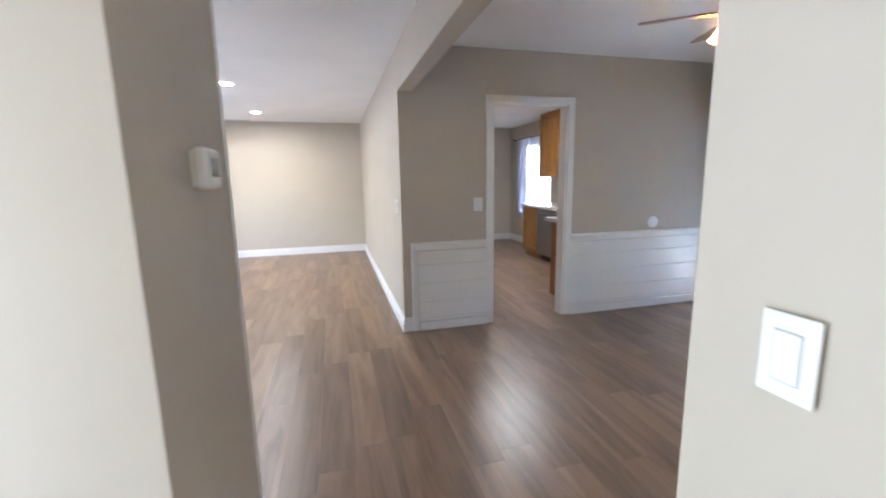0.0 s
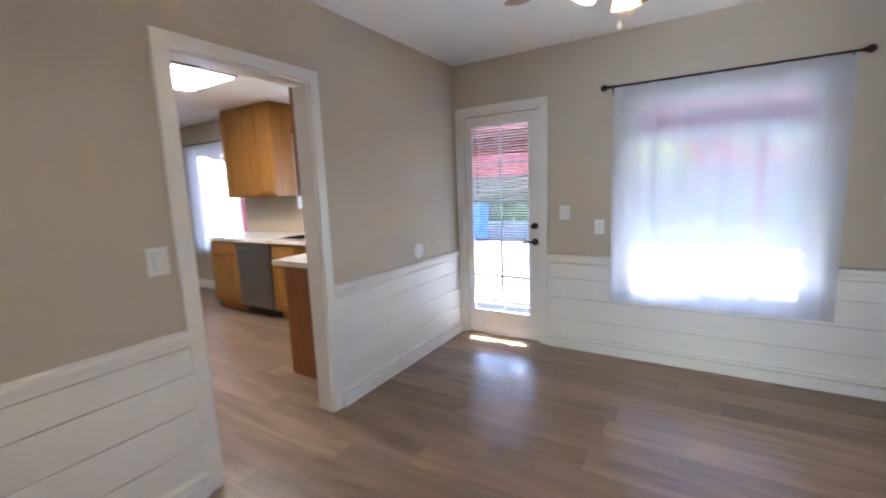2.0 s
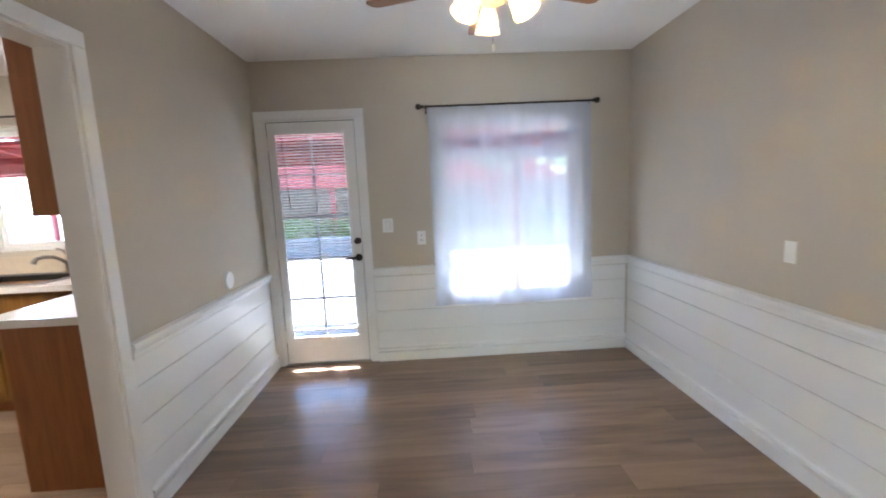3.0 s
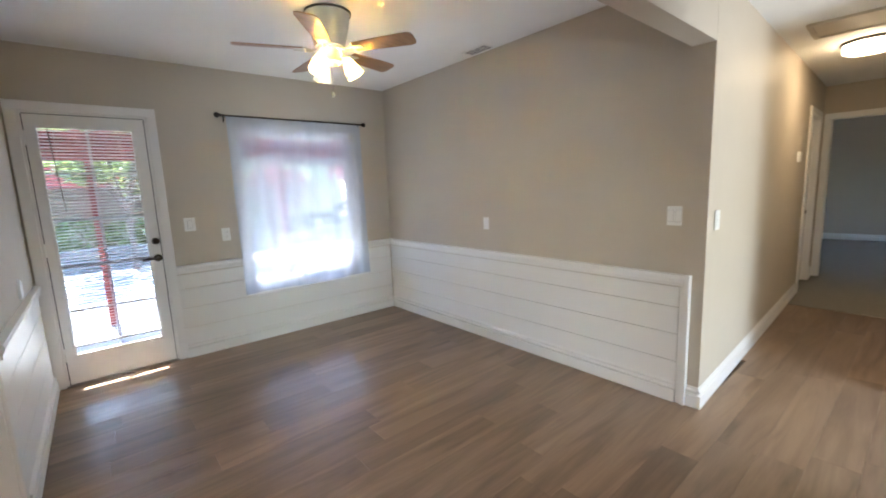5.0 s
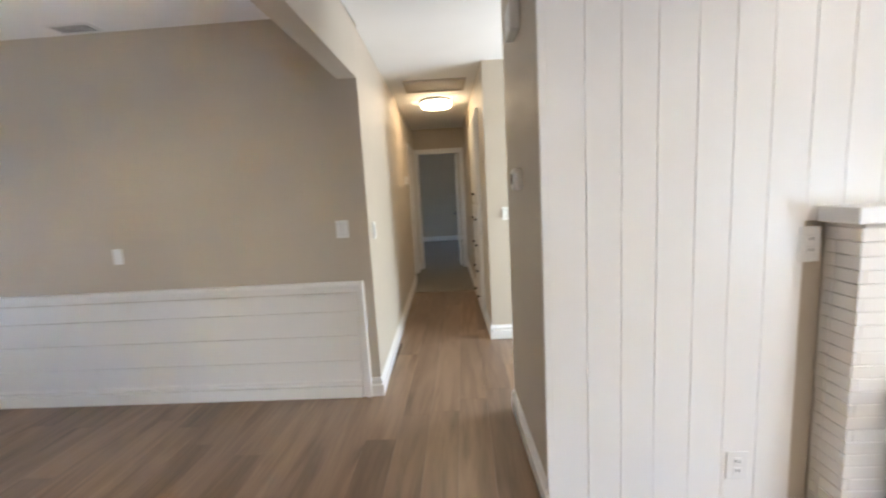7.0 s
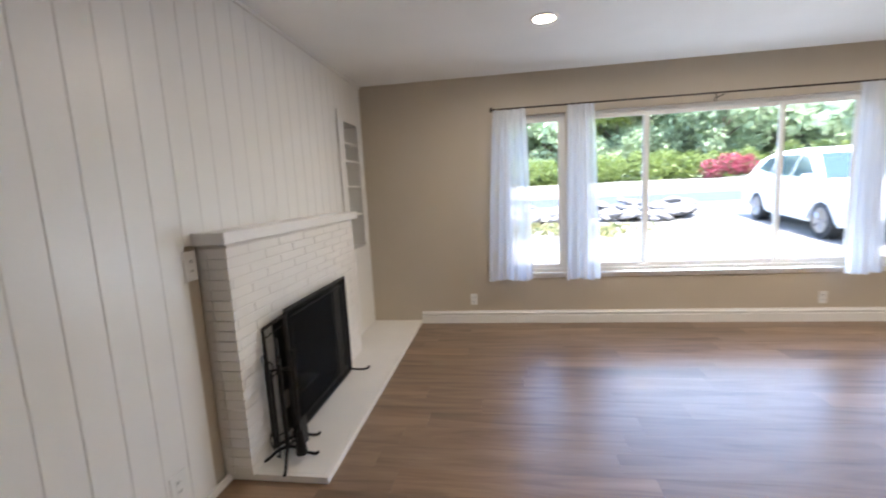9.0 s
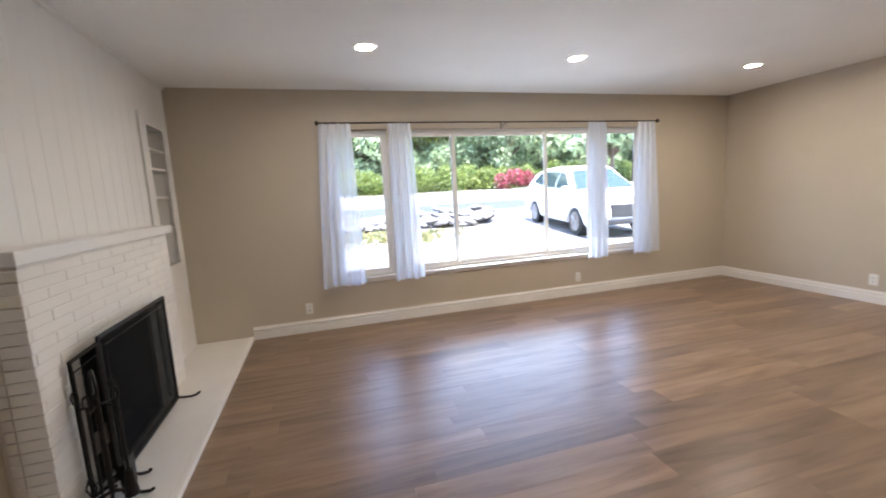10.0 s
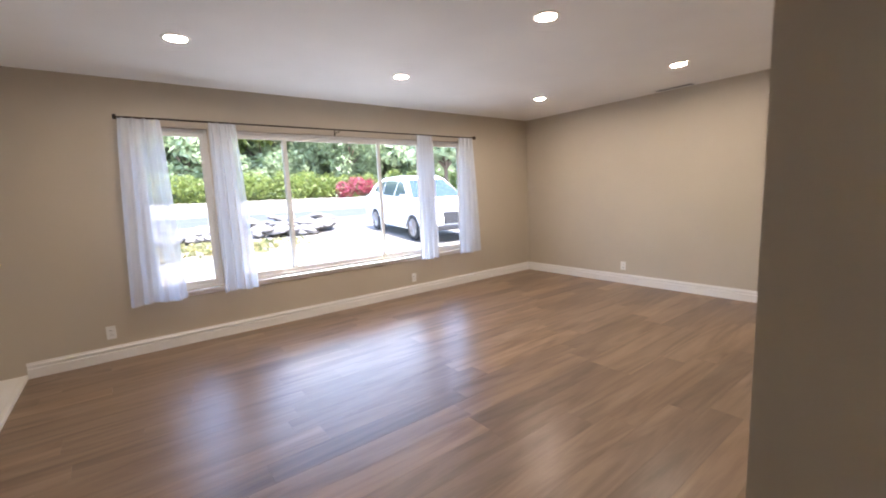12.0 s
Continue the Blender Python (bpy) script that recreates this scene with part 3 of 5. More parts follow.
def slab_door(name, axis, a, b, zt, pos, thick, knob_u, knob_sides, label):
    """A flat interior door with two shallow panels."""
    t = thing(name, label=label, category="door", kind="structure")
    part("door_leaf", boxes(board_pos(axis, a, b, pos, 1, 0, thick, 0.012, zt), bev=0.002), M_TRIM, t)
    for s in knob_sides:
        f = pos if s < 0 else pos + thick
        at = (knob_u, f, 0.93) if axis == "x" else (f, knob_u, 0.93)
        out = (0, s, 0) if axis == "x" else (s, 0, 0)
        bm = bmesh.new()
        o, p = Vector(out), Vector(at)
        rod(bm, p, p + o * 0.008, 0.03, None, 16)
        rod(bm, p + o * 0.008, p + o * 0.03, 0.011)
        ball(bm, p + o * 0.05, 0.026, (1, 1, 1), 14)
        part("knob", bm, M_NICKEL, t, "nickel knob", True)
    return t


in_hall(slab_door("door_2", "y", -3.462, -2.738, 2.012, XR + 0.05, 0.035, -2.81, (-1,), "white flush bedroom door, closed, in the hall"))
d4 = slab_door("door_3", "y", YE - T - 0.74, YE - T - 0.02, 2.01, XH + 0.10, 0.035, YE - T - 0.68, (1, -1), "white bedroom door standing open")
for z in (0.25, 1.8):
    part("hinge", boxes((XH + 0.135, XH + 0.147, YE - T - 0.03, YE - T - 0.005, z - 0.05, z + 0.05)), M_NICKEL, d4)


in_hall(d4)


def linen_cabinet():
    """A built-in painted cabinet on the hall wall: two tall doors over four drawers."""
    f, y0, y1 = XH, -1.62, -0.72
    t = in_hall(thing("linen_cabinet", (f, y0, 0), "white painted built-in linen cabinet with dark knobs", "cabinet"))
    part("face_frame", boxes((f, f + 0.02, y0, y0 + 0.07, 0.002, 2.16), (f, f + 0.02, y1 - 0.07, y1, 0.002, 2.16), (f, f + 0.02, y0 + 0.07, y1 - 0.07, 2.08, 2.16),
                             (f, f + 0.02, y0 + 0.07, y1 - 0.07, 1.18, 1.23), (f, f + 0.02, y0 + 0.07, y1 - 0.07, 0.002, 0.07), bev=0.003), M_TRIM, t)
    mid = (y0 + y1) / 2

    def knob(owner, y, z):
        bm = bmesh.new()
        rod(bm, (f + 0.034, y, z), (f + 0.048, y, z), 0.007)
        ball(bm, (f + 0.056, y, z), 0.015, (0.8, 1, 1), 12)
        part("knob", bm, M_BRONZE, owner, "dark round knob", True)

    for a, b, ky in ((y0 + 0.06, mid - 0.002, mid - 0.05), (mid + 0.002, y1 - 0.06, mid + 0.05)):
        d = part("cabinet_door", boxes((f + 0.021, f + 0.036, a, b, 1.22, 2.09), bev=0.004), M_TRIM, t)
        knob(d, ky, 1.32)
    for z0, z1 in ((0.06, 0.33), (0.34, 0.62), (0.63, 0.90), (0.91, 1.19)):
        d = part("drawer_front", boxes((f + 0.021, f + 0.036, y0 + 0.06, y1 - 0.06, z0, z1), bev=0.004), M_TRIM, t)
        for ky in (y0 + 0.25, y1 - 0.25):
            knob(d, ky, (z0 + z1) / 2)


linen_cabinet()


# ---------------------------------------------------------------- windows
def pane_frame(parent, x0, x1, y0, y1, z0, z1, w, glass_x, name="sash"):
    part(name, boxes((x0, x1, y0, y0 + w, z0, z1), (x0, x1, y1 - w, y1, z0, z1), (x0, x1, y0 + w, y1 - w, z0, z0 + w), (x0, x1, y0 + w, y1 - w, z1 - w, z1), bev=0.003), M_TRIM, parent)
    g = part("pane", boxes((glass_x - 0.002, glass_x + 0.002, y0 + w, y1 - w, z0 + w, z1 - w)), M_GLASS if x0 < 0 else M_SCREENED, parent)
    g.visible_shadow = False


def window_box(name, x_in, sgn, y0, y1, z0, z1, sashes, label, sill=True):
    """A window in a wall that runs along y: outer frame, sashes with glass, and a sill with apron. sgn points outdoors."""
    t = thing(name, (x_in, (y0 + y1) / 2, z0), label, "window", kind="structure")
    f0, f1 = sorted((x_in + sgn * 0.045, x_in + sgn * 0.115))
    fw = 0.028
    part("window_frame", boxes((f0, f1, y0, y0 + fw, z0, z1), (f0, f1, y1 - fw, y1, z0, z1), (f0, f1, y0 + fw, y1 - fw, z0, z0 + fw), (f0, f1, y0 + fw, y1 - fw, z1 - fw, z1), bev=0.003), M_TRIM, t)
    for i, (a, b, c, d) in enumerate(sashes):
        lo, hi = sorted((x_in + sgn * (0.060 + 0.022 * (i % 2)), x_in + sgn * (0.080 + 0.022 * (i % 2))))
        pane_frame(t, lo, hi, a, b, c, d, 0.040, (lo + hi) / 2)
    if sill:
        s0, s1 = sorted((x_in - sgn * 0.035, x_in + sgn * 0.045))
        part("window_sill", boxes((s0, s1, y0 - 0.03, y1 + 0.03, z0 - 0.022, z0 - 0.001), bev=0.004), M_TRIM, t)
        a0, a1 = sorted((x_in, x_in - sgn * 0.014))
        part("apron", boxes((a0, a1, y0 - 0.015, y1 + 0.015, z0 - 0.055, z0 - 0.022), bev=0.003), M_TRIM, t)
    return t


def one(w):
    return [(w[0] + 0.028, w[1] - 0.028, w[2] + 0.028, w[3] - 0.028)]


window_box("window_1", XW, -1, *LIV_WIN[0], one(LIV_WIN[0]), "white framed side window beside the picture window")
w = LIV_WIN[1]
window_box("window_2", XW, -1, *w, [(w[0] + 0.028, 4.645, w[2] + 0.028, w[3] - 0.028), (4.595, 5.80, w[2] + 0.028, w[3] - 0.028), (5.755, w[1] - 0.028, w[2] + 0.028, w[3] - 0.028)], "wide white three-panel sliding picture window")
window_box("window_3", XW, -1, *LIV_WIN[2], one(LIV_WIN[2]), "white framed side window beside the picture window")
w = WIN_B
wb = window_box("window_4", XB, 1, *w, [(w[0] + 0.028, 1.86, w[2] + 0.028, 1.70), (1.82, w[1] - 0.028, w[2] + 0.028, 1.70), (w[0] + 0.028, w[1] - 0.028, 1.72, w[3] - 0.028)], "white sliding window with a transom over the patio", sill=False)
part("transom_bar", boxes((XB + 0.04, XB + 0.12, w[0] + 0.028, w[1] - 0.028, 1.69, 1.74), bev=0.004), M_TRIM, wb)
part("window_sill", boxes((XB - 0.012, XB + 0.05, w[0] - 0.02, w[1] + 0.02, w[2] - 0.02, w[2] - 0.001), bev=0.004), M_TRIM, wb)
window_box("window_5", XB, 1, *WIN_SINK, one(WIN_SINK), "white window over the kitchen sink", sill=False)
window_box("window_6", XB, 1, *WIN_K, one(WIN_K), "white kitchen window behind a sheer curtain")


# ---------------------------------------------------------------- curtains
def cloth(x, ytop, ybot, z0, z1, folds, depth, seed, nz=26):
    """A hanging cloth with folds that gather at the top and drift a little lower down."""
    rng = random.Random(seed)
    nu = folds * 10
    ph = [rng.uniform(0, 6.28) for _ in range(4)]
    bm = bmesh.new()
    grid = []
    for j in range(nz + 1):
        v = j / nz
        z = z1 + (z0 - z1) * v
        a = ytop[0] + (ybot[0] - ytop[0]) * v ** 0.8
        b = ytop[1] + (ybot[1] - ytop[1]) * v ** 0.8
        row = []
        for i in range(nu + 1):
            u = i / nu
            wv = math.sin(u * folds * 2 * math.pi + ph[0] + 0.9 * math.sin(2.2 * v + ph[1]) + 0.7 * math.sin(5 * u + ph[3]))
            wv += 0.35 * math.sin(u * folds * 3.7 * math.pi + ph[2] + 1.3 * v)
            row.append(bm.verts.new((x + depth * (0.65 + 0.35 * v) * wv, a + (b - a) * u, z + (0.008 * math.sin(9 * u + ph[1]) if j == nz else 0))))
        grid.append(row)
    for r0, r1 in zip(grid, grid[1:]):
        for i in range(nu):
            bm.faces.new((r0[i], r0[i + 1], r1[i + 1], r1[i]))
    return bm


for k, (yt, yb, zb) in enumerate((((3.20, 3.50), (3.11, 3.54), 0.475), ((3.87, 4.10), (3.85, 4.16), 0.475), ((6.22, 6.47), (6.21, 6.52), 0.475), ((6.93, 7.18), (6.86, 7.28), 0.475))):
    tagged(part("curtain", cloth(XW + 0.145, yt, yb, zb, 2.09, 4, 0.022, 20 + k), M_DRAPE, None, "", True), "white sheer curtain panel gathered on a dark rod", "curtain", "curtains at the picture window")
tagged(part("sheer_curtain", cloth(XB - 0.055, (1.15, 2.46), (1.14, 2.455), 0.468, 2.078, 7, 0.007, 31), M_SHEER, None, "", True), "white sheer curtain covering the whole patio window", "curtain")
tagged(part("curtain", cloth(XB - 0.06, (5.935, 6.02), (5.945, 6.02), 1.22, 2.12, 3, 0.012, 36), M_DRAPE, None, "", True), "narrow white curtain panel beside the sink window", "curtain")
tagged(part("sheer_curtain", cloth(XB - 0.06, (7.10, 8.55), (7.12, 8.50), 0.52, 2.14, 7, 0.010, 33), M_SHEER, None, "", True), "white sheer curtain over the kitchen window", "curtain")


def curtain_rod(x, y0, y1, z, wall_x, label, brackets, knob="ball"):
    t = thing("curtain_rod", (x, (y0 + y1) / 2, z), label, "curtain rod")
    bm = bmesh.new()
    rod(bm, (x, y0, z), (x, y1, z), 0.008)
    part("pole", bm, M_BRONZE, t, "", True)
    for y, s in ((y0, -1), (y1, 1)):
        bm = bmesh.new()
        if knob == "ball":
            rod(bm, (x, y - s * 0.005, z), (x, y + s * 0.012, z), 0.013)
            ball(bm, (x, y + s * 0.030, z), 0.024)
        else:
            rod(bm, (x, y - s * 0.005, z), (x, y + s * 0.02, z), 0.024, 0.018)
        part("finial", bm, M_BRONZE, t, "", True)
    for y in brackets:
        bm = bmesh.new()
        chain(bm, [(x, y, z - 0.010), (x, y, z - 0.018), (wall_x, y, z - 0.018)], 0.005, 6)
        rod(bm, (wall_x, y, z - 0.05), (wall_x, y, z + 0.02), 0.006)
        part("bracket", bm, M_BRONZE, t)


curtain_rod(XW + 0.145, 3.19, 7.21, 2.095, XW + 0.004, "long dark bronze curtain rod over the picture window", (3.24, 5.18, 7.17), "cap")
curtain_rod(XB - 0.055, 1.13, 2.50, 2.085, XB - 0.004, "dark bronze curtain rod with ball finials", (1.17, 2.47))
curtain_rod(XB - 0.06, 4.86, 6.0, 2.125, XB - 0.004, "dark curtain rod over the kitchen sink window", (4.90, 5.995), "cap")
curtain_rod(XB - 0.06, 7.06, 8.60, 2.15, XB - 0.004, "dark curtain rod over the kitchen window", (7.09, 8.56))


# ---------------------------------------------------------------- plates, vents, small wall things
def plate(name, axis, u, z, face, sign, w=0.07, h=0.115, kind="rocker", label="", category="switch"):
    t = thing(name, (u, face, z) if axis == "x" else (face, u, z), label, category)
    part("plate", boxes(board_pos(axis, u - w / 2, u + w / 2, face, sign, 0, 0.006, z - h / 2, z + h / 2), bev=0.0025), M_PLATE, t)
    if kind in ("rocker", "double"):
        for o, hw in (((0.0, 0.017),) if kind == "rocker" else ((-0.023, 0.016), (0.023, 0.016))):
            # Flat grey strip: the shade of the gap is put into its colour.
            part("rocker_shade_strip", boxes(board_pos(axis, u + o - hw - 0.002, u + o + hw + 0.002, face, sign, 0.005, 0.0064, z - 0.036, z + 0.036)), M_GAPSHADE, t, "grey strip for the shade in the gap round the rocker")
    if kind == "rocker":
        part("rocker", boxes(board_pos(axis, u - 0.017, u + 0.017, face, sign, 0.005, 0.010, z - 0.034, z + 0.034), bev=0.002), M_PLATE, t)
    elif kind == "double":
        for o in (-0.023, 0.023):
            part("rocker", boxes(board_pos(axis, u + o - 0.016, u + o + 0.016, face, sign, 0.005, 0.010, z - 0.034, z + 0.034), bev=0.002), M_PLATE, t)
    elif kind == "outlet":
        for o in (-0.021, 0.021):
            part("socket", boxes(board_pos(axis, u - 0.016, u + 0.016, face, sign, 0.005, 0.0085, z + o - 0.014, z + o + 0.014), bev=0.002), M_PLATE, t)
            part("slot", boxes(board_pos(axis, u - 0.008, u - 0.005, face, sign, 0.0085, 0.0092, z + o - 0.006, z + o + 0.006), board_pos(axis, u + 0.005, u + 0.008, face, sign, 0.0085, 0.0092, z + o - 0.006, z + o + 0.006)), M_BLACK, t)
    return t


SW = "white rocker light switch on greige wall"
plate("light_switch", "x", 1.562, 1.137, YA, -1, 0.085, 0.12, "rocker", SW)
plate("light_switch", "y", 4.071, 1.131, XD, -1, 0.075, 0.12, "rocker", SW)
plate("light_switch", "y", 2.828, 1.160, XB, -1, 0.085, 0.115, "rocker", SW)
plate("wall_outlet", "y", 2.555, 1.046, XB, -1, 0.07, 0.115, "outlet", "white wall outlet above the wainscot", "outlet")
plate("light_switch", "x", 1.035, 1.162, YC, 1, 0.085, 0.115, "double", "white double light switch on greige wall")
plate("blank_plate", "x", 2.59, 1.055, YC, 1, 0.065, 0.105, "blank", "small white blank wall plate", "wall plate")
plate("light_switch", "y", 0.642, 1.130, XR, -1, 0.073, 0.117, "rocker", SW)
plate("wall_outlet", "y", 2.944, 0.252, XW, 1, 0.07, 0.115, "outlet", "white wall outlet near the baseboard", "outlet")
plate("wall_outlet", "y", 6.16, 0.228, XW, 1, 0.07, 0.115, "outlet", "white wall outlet near the baseboard", "outlet")
plate("wall_outlet", "x", -1.892, 0.242, YF, -1, 0.075, 0.115, "outlet", "white wall outlet near the baseboard", "outlet")
plate("wall_outlet", "x", -0.817, 0.200, YP, 1, 0.085, 0.12, "outlet", "white wall outlet on the panelled wall", "outlet")
in_hall(plate("light_switch", "x", -0.19, 1.145, YJ, 1, 0.09, 0.115, "double", "white light switch on the hall corner"))
plate("wall_panel", "x", -1.046, 1.097, YP, 1, 0.075, 0.135, "outlet", "white wall plate with a charger beside the fireplace", "wall plate")

# thermostat
XT = XS + 0.018
t = thing("thermostat", (XT, 1.46, 1.41), "white wall thermostat with grey display", "thermostat")
part("back_plate", boxes((XT, XT + 0.010, 1.405, 1.515, 1.362, 1.450), bev=0.003), M_PLATE, t)
part("body", boxes((XT + 0.008, XT + 0.045, 1.40, 1.52, 1.354, 1.458), bev=0.014, seg=4), M_PLATE, t)
part("display", boxes((XT + 0.044, XT + 0.047, 1.430, 1.490, 1.385, 1.433), bev=0.002), plain("grey_display", (0.16, 0.18, 0.17), 0.2), t, "grey display")
# door chime high on the end block
t = thing("door_chime", (XS, 1.45, 2.12), "white door chime box high on the wall", "door chime")
part("cover", boxes((XS + 0.016, XS + 0.062, 1.36, 1.54, 2.055, 2.18), bev=0.006, seg=3), M_PLATE, t)
part("grille", boxes(*[(XS + 0.0615, XS + 0.064, 1.38 + 0.02 * i, 1.392 + 0.02 * i, 2.075, 2.16) for i in range(7)]), M_PLATE, t)
# small sensor in the hall
t = in_hall(thing("hall_sensor", (XR, -2.07, 1.54), "small white alarm sensor on the hall wall", "sensor"))
part("body", boxes((XR - 0.03, XR, -2.105, -2.035, 1.49, 1.59), bev=0.006, seg=3), M_PLATE, t)
# round night light on the kitchen wall
t = thing("round_wall_cover", (3.48, YA, 0.895), "round white wall cover above the wainscot", "wall cover")
bm = bmesh.new()
rod(bm, (3.48, YA, 0.895), (3.48, YA - 0.012, 0.895), 0.062, 0.055, 28)
part("cover", bm, M_PLATE, t, "", True)


def ceiling_vent(name, x0, x1, y0, y1, z, slats_along_x, n, label):
    t = thing(name, ((x0 + x1) / 2, (y0 + y1) / 2, z), label, "vent")
    f = 0.022
    part("frame", boxes((x0, x1, y0, y0 + f, z - 0.004, z), (x0, x1, y1 - f, y1, z - 0.004, z), (x0, x0 + f, y0 + f, y1 - f, z - 0.004, z), (x1 - f, x1, y0 + f, y1 - f, z - 0.004, z), bev=0.001), M_TRIM, t)
    # The ceiling is uncut: a black sheet stands for the duct's shade.
    part("backing", boxes((x0 + f, x1 - f, y0 + f, y1 - f, z - 0.0028, z - 0.0005)), M_BLACK, t, "black sheet for the shade in the duct")
    for i in range(n):
        bm = bmesh.new()
        if slats_along_x:
            u = y0 + f + (y1 - y0 - 2 * f) * (i + 0.5) / n
            vs = box(bm, x0 + f, x1 - f, u - 0.0024, u + 0.0024, z - 0.0038, z - 0.0030)
            bmesh.ops.rotate(bm, cent=(0, u, z - 0.0065), matrix=Euler((radians(0), 0, 0)).to_matrix(), verts=vs)
        else:
            u = x0 + f + (x1 - x0 - 2 * f) * (i + 0.5) / n
            vs = box(bm, u - 0.006, u + 0.006, y0 + f, y1 - f, z - 0.006, z - 0.005)
            bmesh.ops.rotate(bm, cent=(u, 0, z - 0.0055), matrix=Euler((0, radians(28), 0)).to_matrix(), verts=vs)
        part("slat", bm, M_TRIM, t)


ceiling_vent("ceiling_vent", 2.415, 2.685, 0.815, 0.955, ZDIN, True, 6, "white slatted ceiling vent in the dining room")
ceiling_vent("ceiling_vent", -1.47, -1.02, 8.33, 8.47, ZL, True, 3, "white slatted ceiling vent by the far wall")
t = in_hall(thing("attic_hatch", (0.39, -0.88, ZL), "greige ceiling return grille with thin frame", "hatch"))
part("hatch_panel", boxes((0.115, 0.665, -1.07, -0.69, ZL - 0.012, ZL), bev=0.003), M_WALL, t)
for dims in ((0.085, 0.115, -1.10, -0.66), (0.665, 0.695, -1.10, -0.66), (0.115, 0.665, -1.10, -1.07), (0.115, 0.665, -0.69, -0.66)):
    part("hatch_frame", boxes((*dims, ZL - 0.020, ZL), bev=0.003), M_WALL, t)


# ---------------------------------------------------------------- lamps
def downlight(x, y):
    t = thing("recessed_downlight", (x, y, ZL), "lit round recessed ceiling downlight with white trim", "downlight", "living room downlights")
    part("trim_ring", lathe(bmesh.new(), [(0.062, -0.003), (0.068, -0.008), (0.085, -0.006), (0.092, 0.0), (0.062, 0.0), (0.062, -0.003)], (x, y, ZL), 32), M_TRIM, t, "", True)
    bm = bmesh.new()
    bmesh.ops.create_circle(bm, cap_ends=True, segments=32, radius=0.0625, matrix=Matrix.Translation((x, y, ZL - 0.003)))
    part("lens", bm, M_CAN, t, "glowing lens")


for x, y in ((-2.32, 3.56), (-2.37, 5.355), (-2.37, 7.36), (-0.77, 5.45), (-0.79, 7.43)):
    downlight(x, y)

t = in_hall(thing("hall_ceiling_light", (0.39, -1.61, ZL), "round flush hall ceiling light, lit, with dark rim", "ceiling light"))
part("rim", lathe(bmesh.new(), [(0.0, 0.0), (0.192, 0.0), (0.192, -0.024), (0.178, -0.024), (0.178, -0.002), (0.0, -0.002)], (0.39, -1.61, ZL), 40), M_BRONZE, t, "dark bronze rim", True)
part("diffuser", lathe(bmesh.new(), [(0.176, -0.004), (0.176, -0.070), (0.160, -0.084), (0.0, -0.088)], (0.39, -1.61, ZL), 40), M_HALL, t, "glowing white drum diffuser", True)

t = thing("kitchen_ceiling_light", (2.70, 5.60, ZL), "flush kitchen ceiling light panel, lit", "ceiling light")
part("frame", boxes((2.44, 2.96, 5.24, 5.96, ZL - 0.06, ZL), bev=0.006), M_TRIM, t)
part("diffuser", boxes((2.47, 2.93, 5.27, 5.93, ZL - 0.075, ZL - 0.058), bev=0.006), M_KLIGHT, t, "glowing white diffuser")


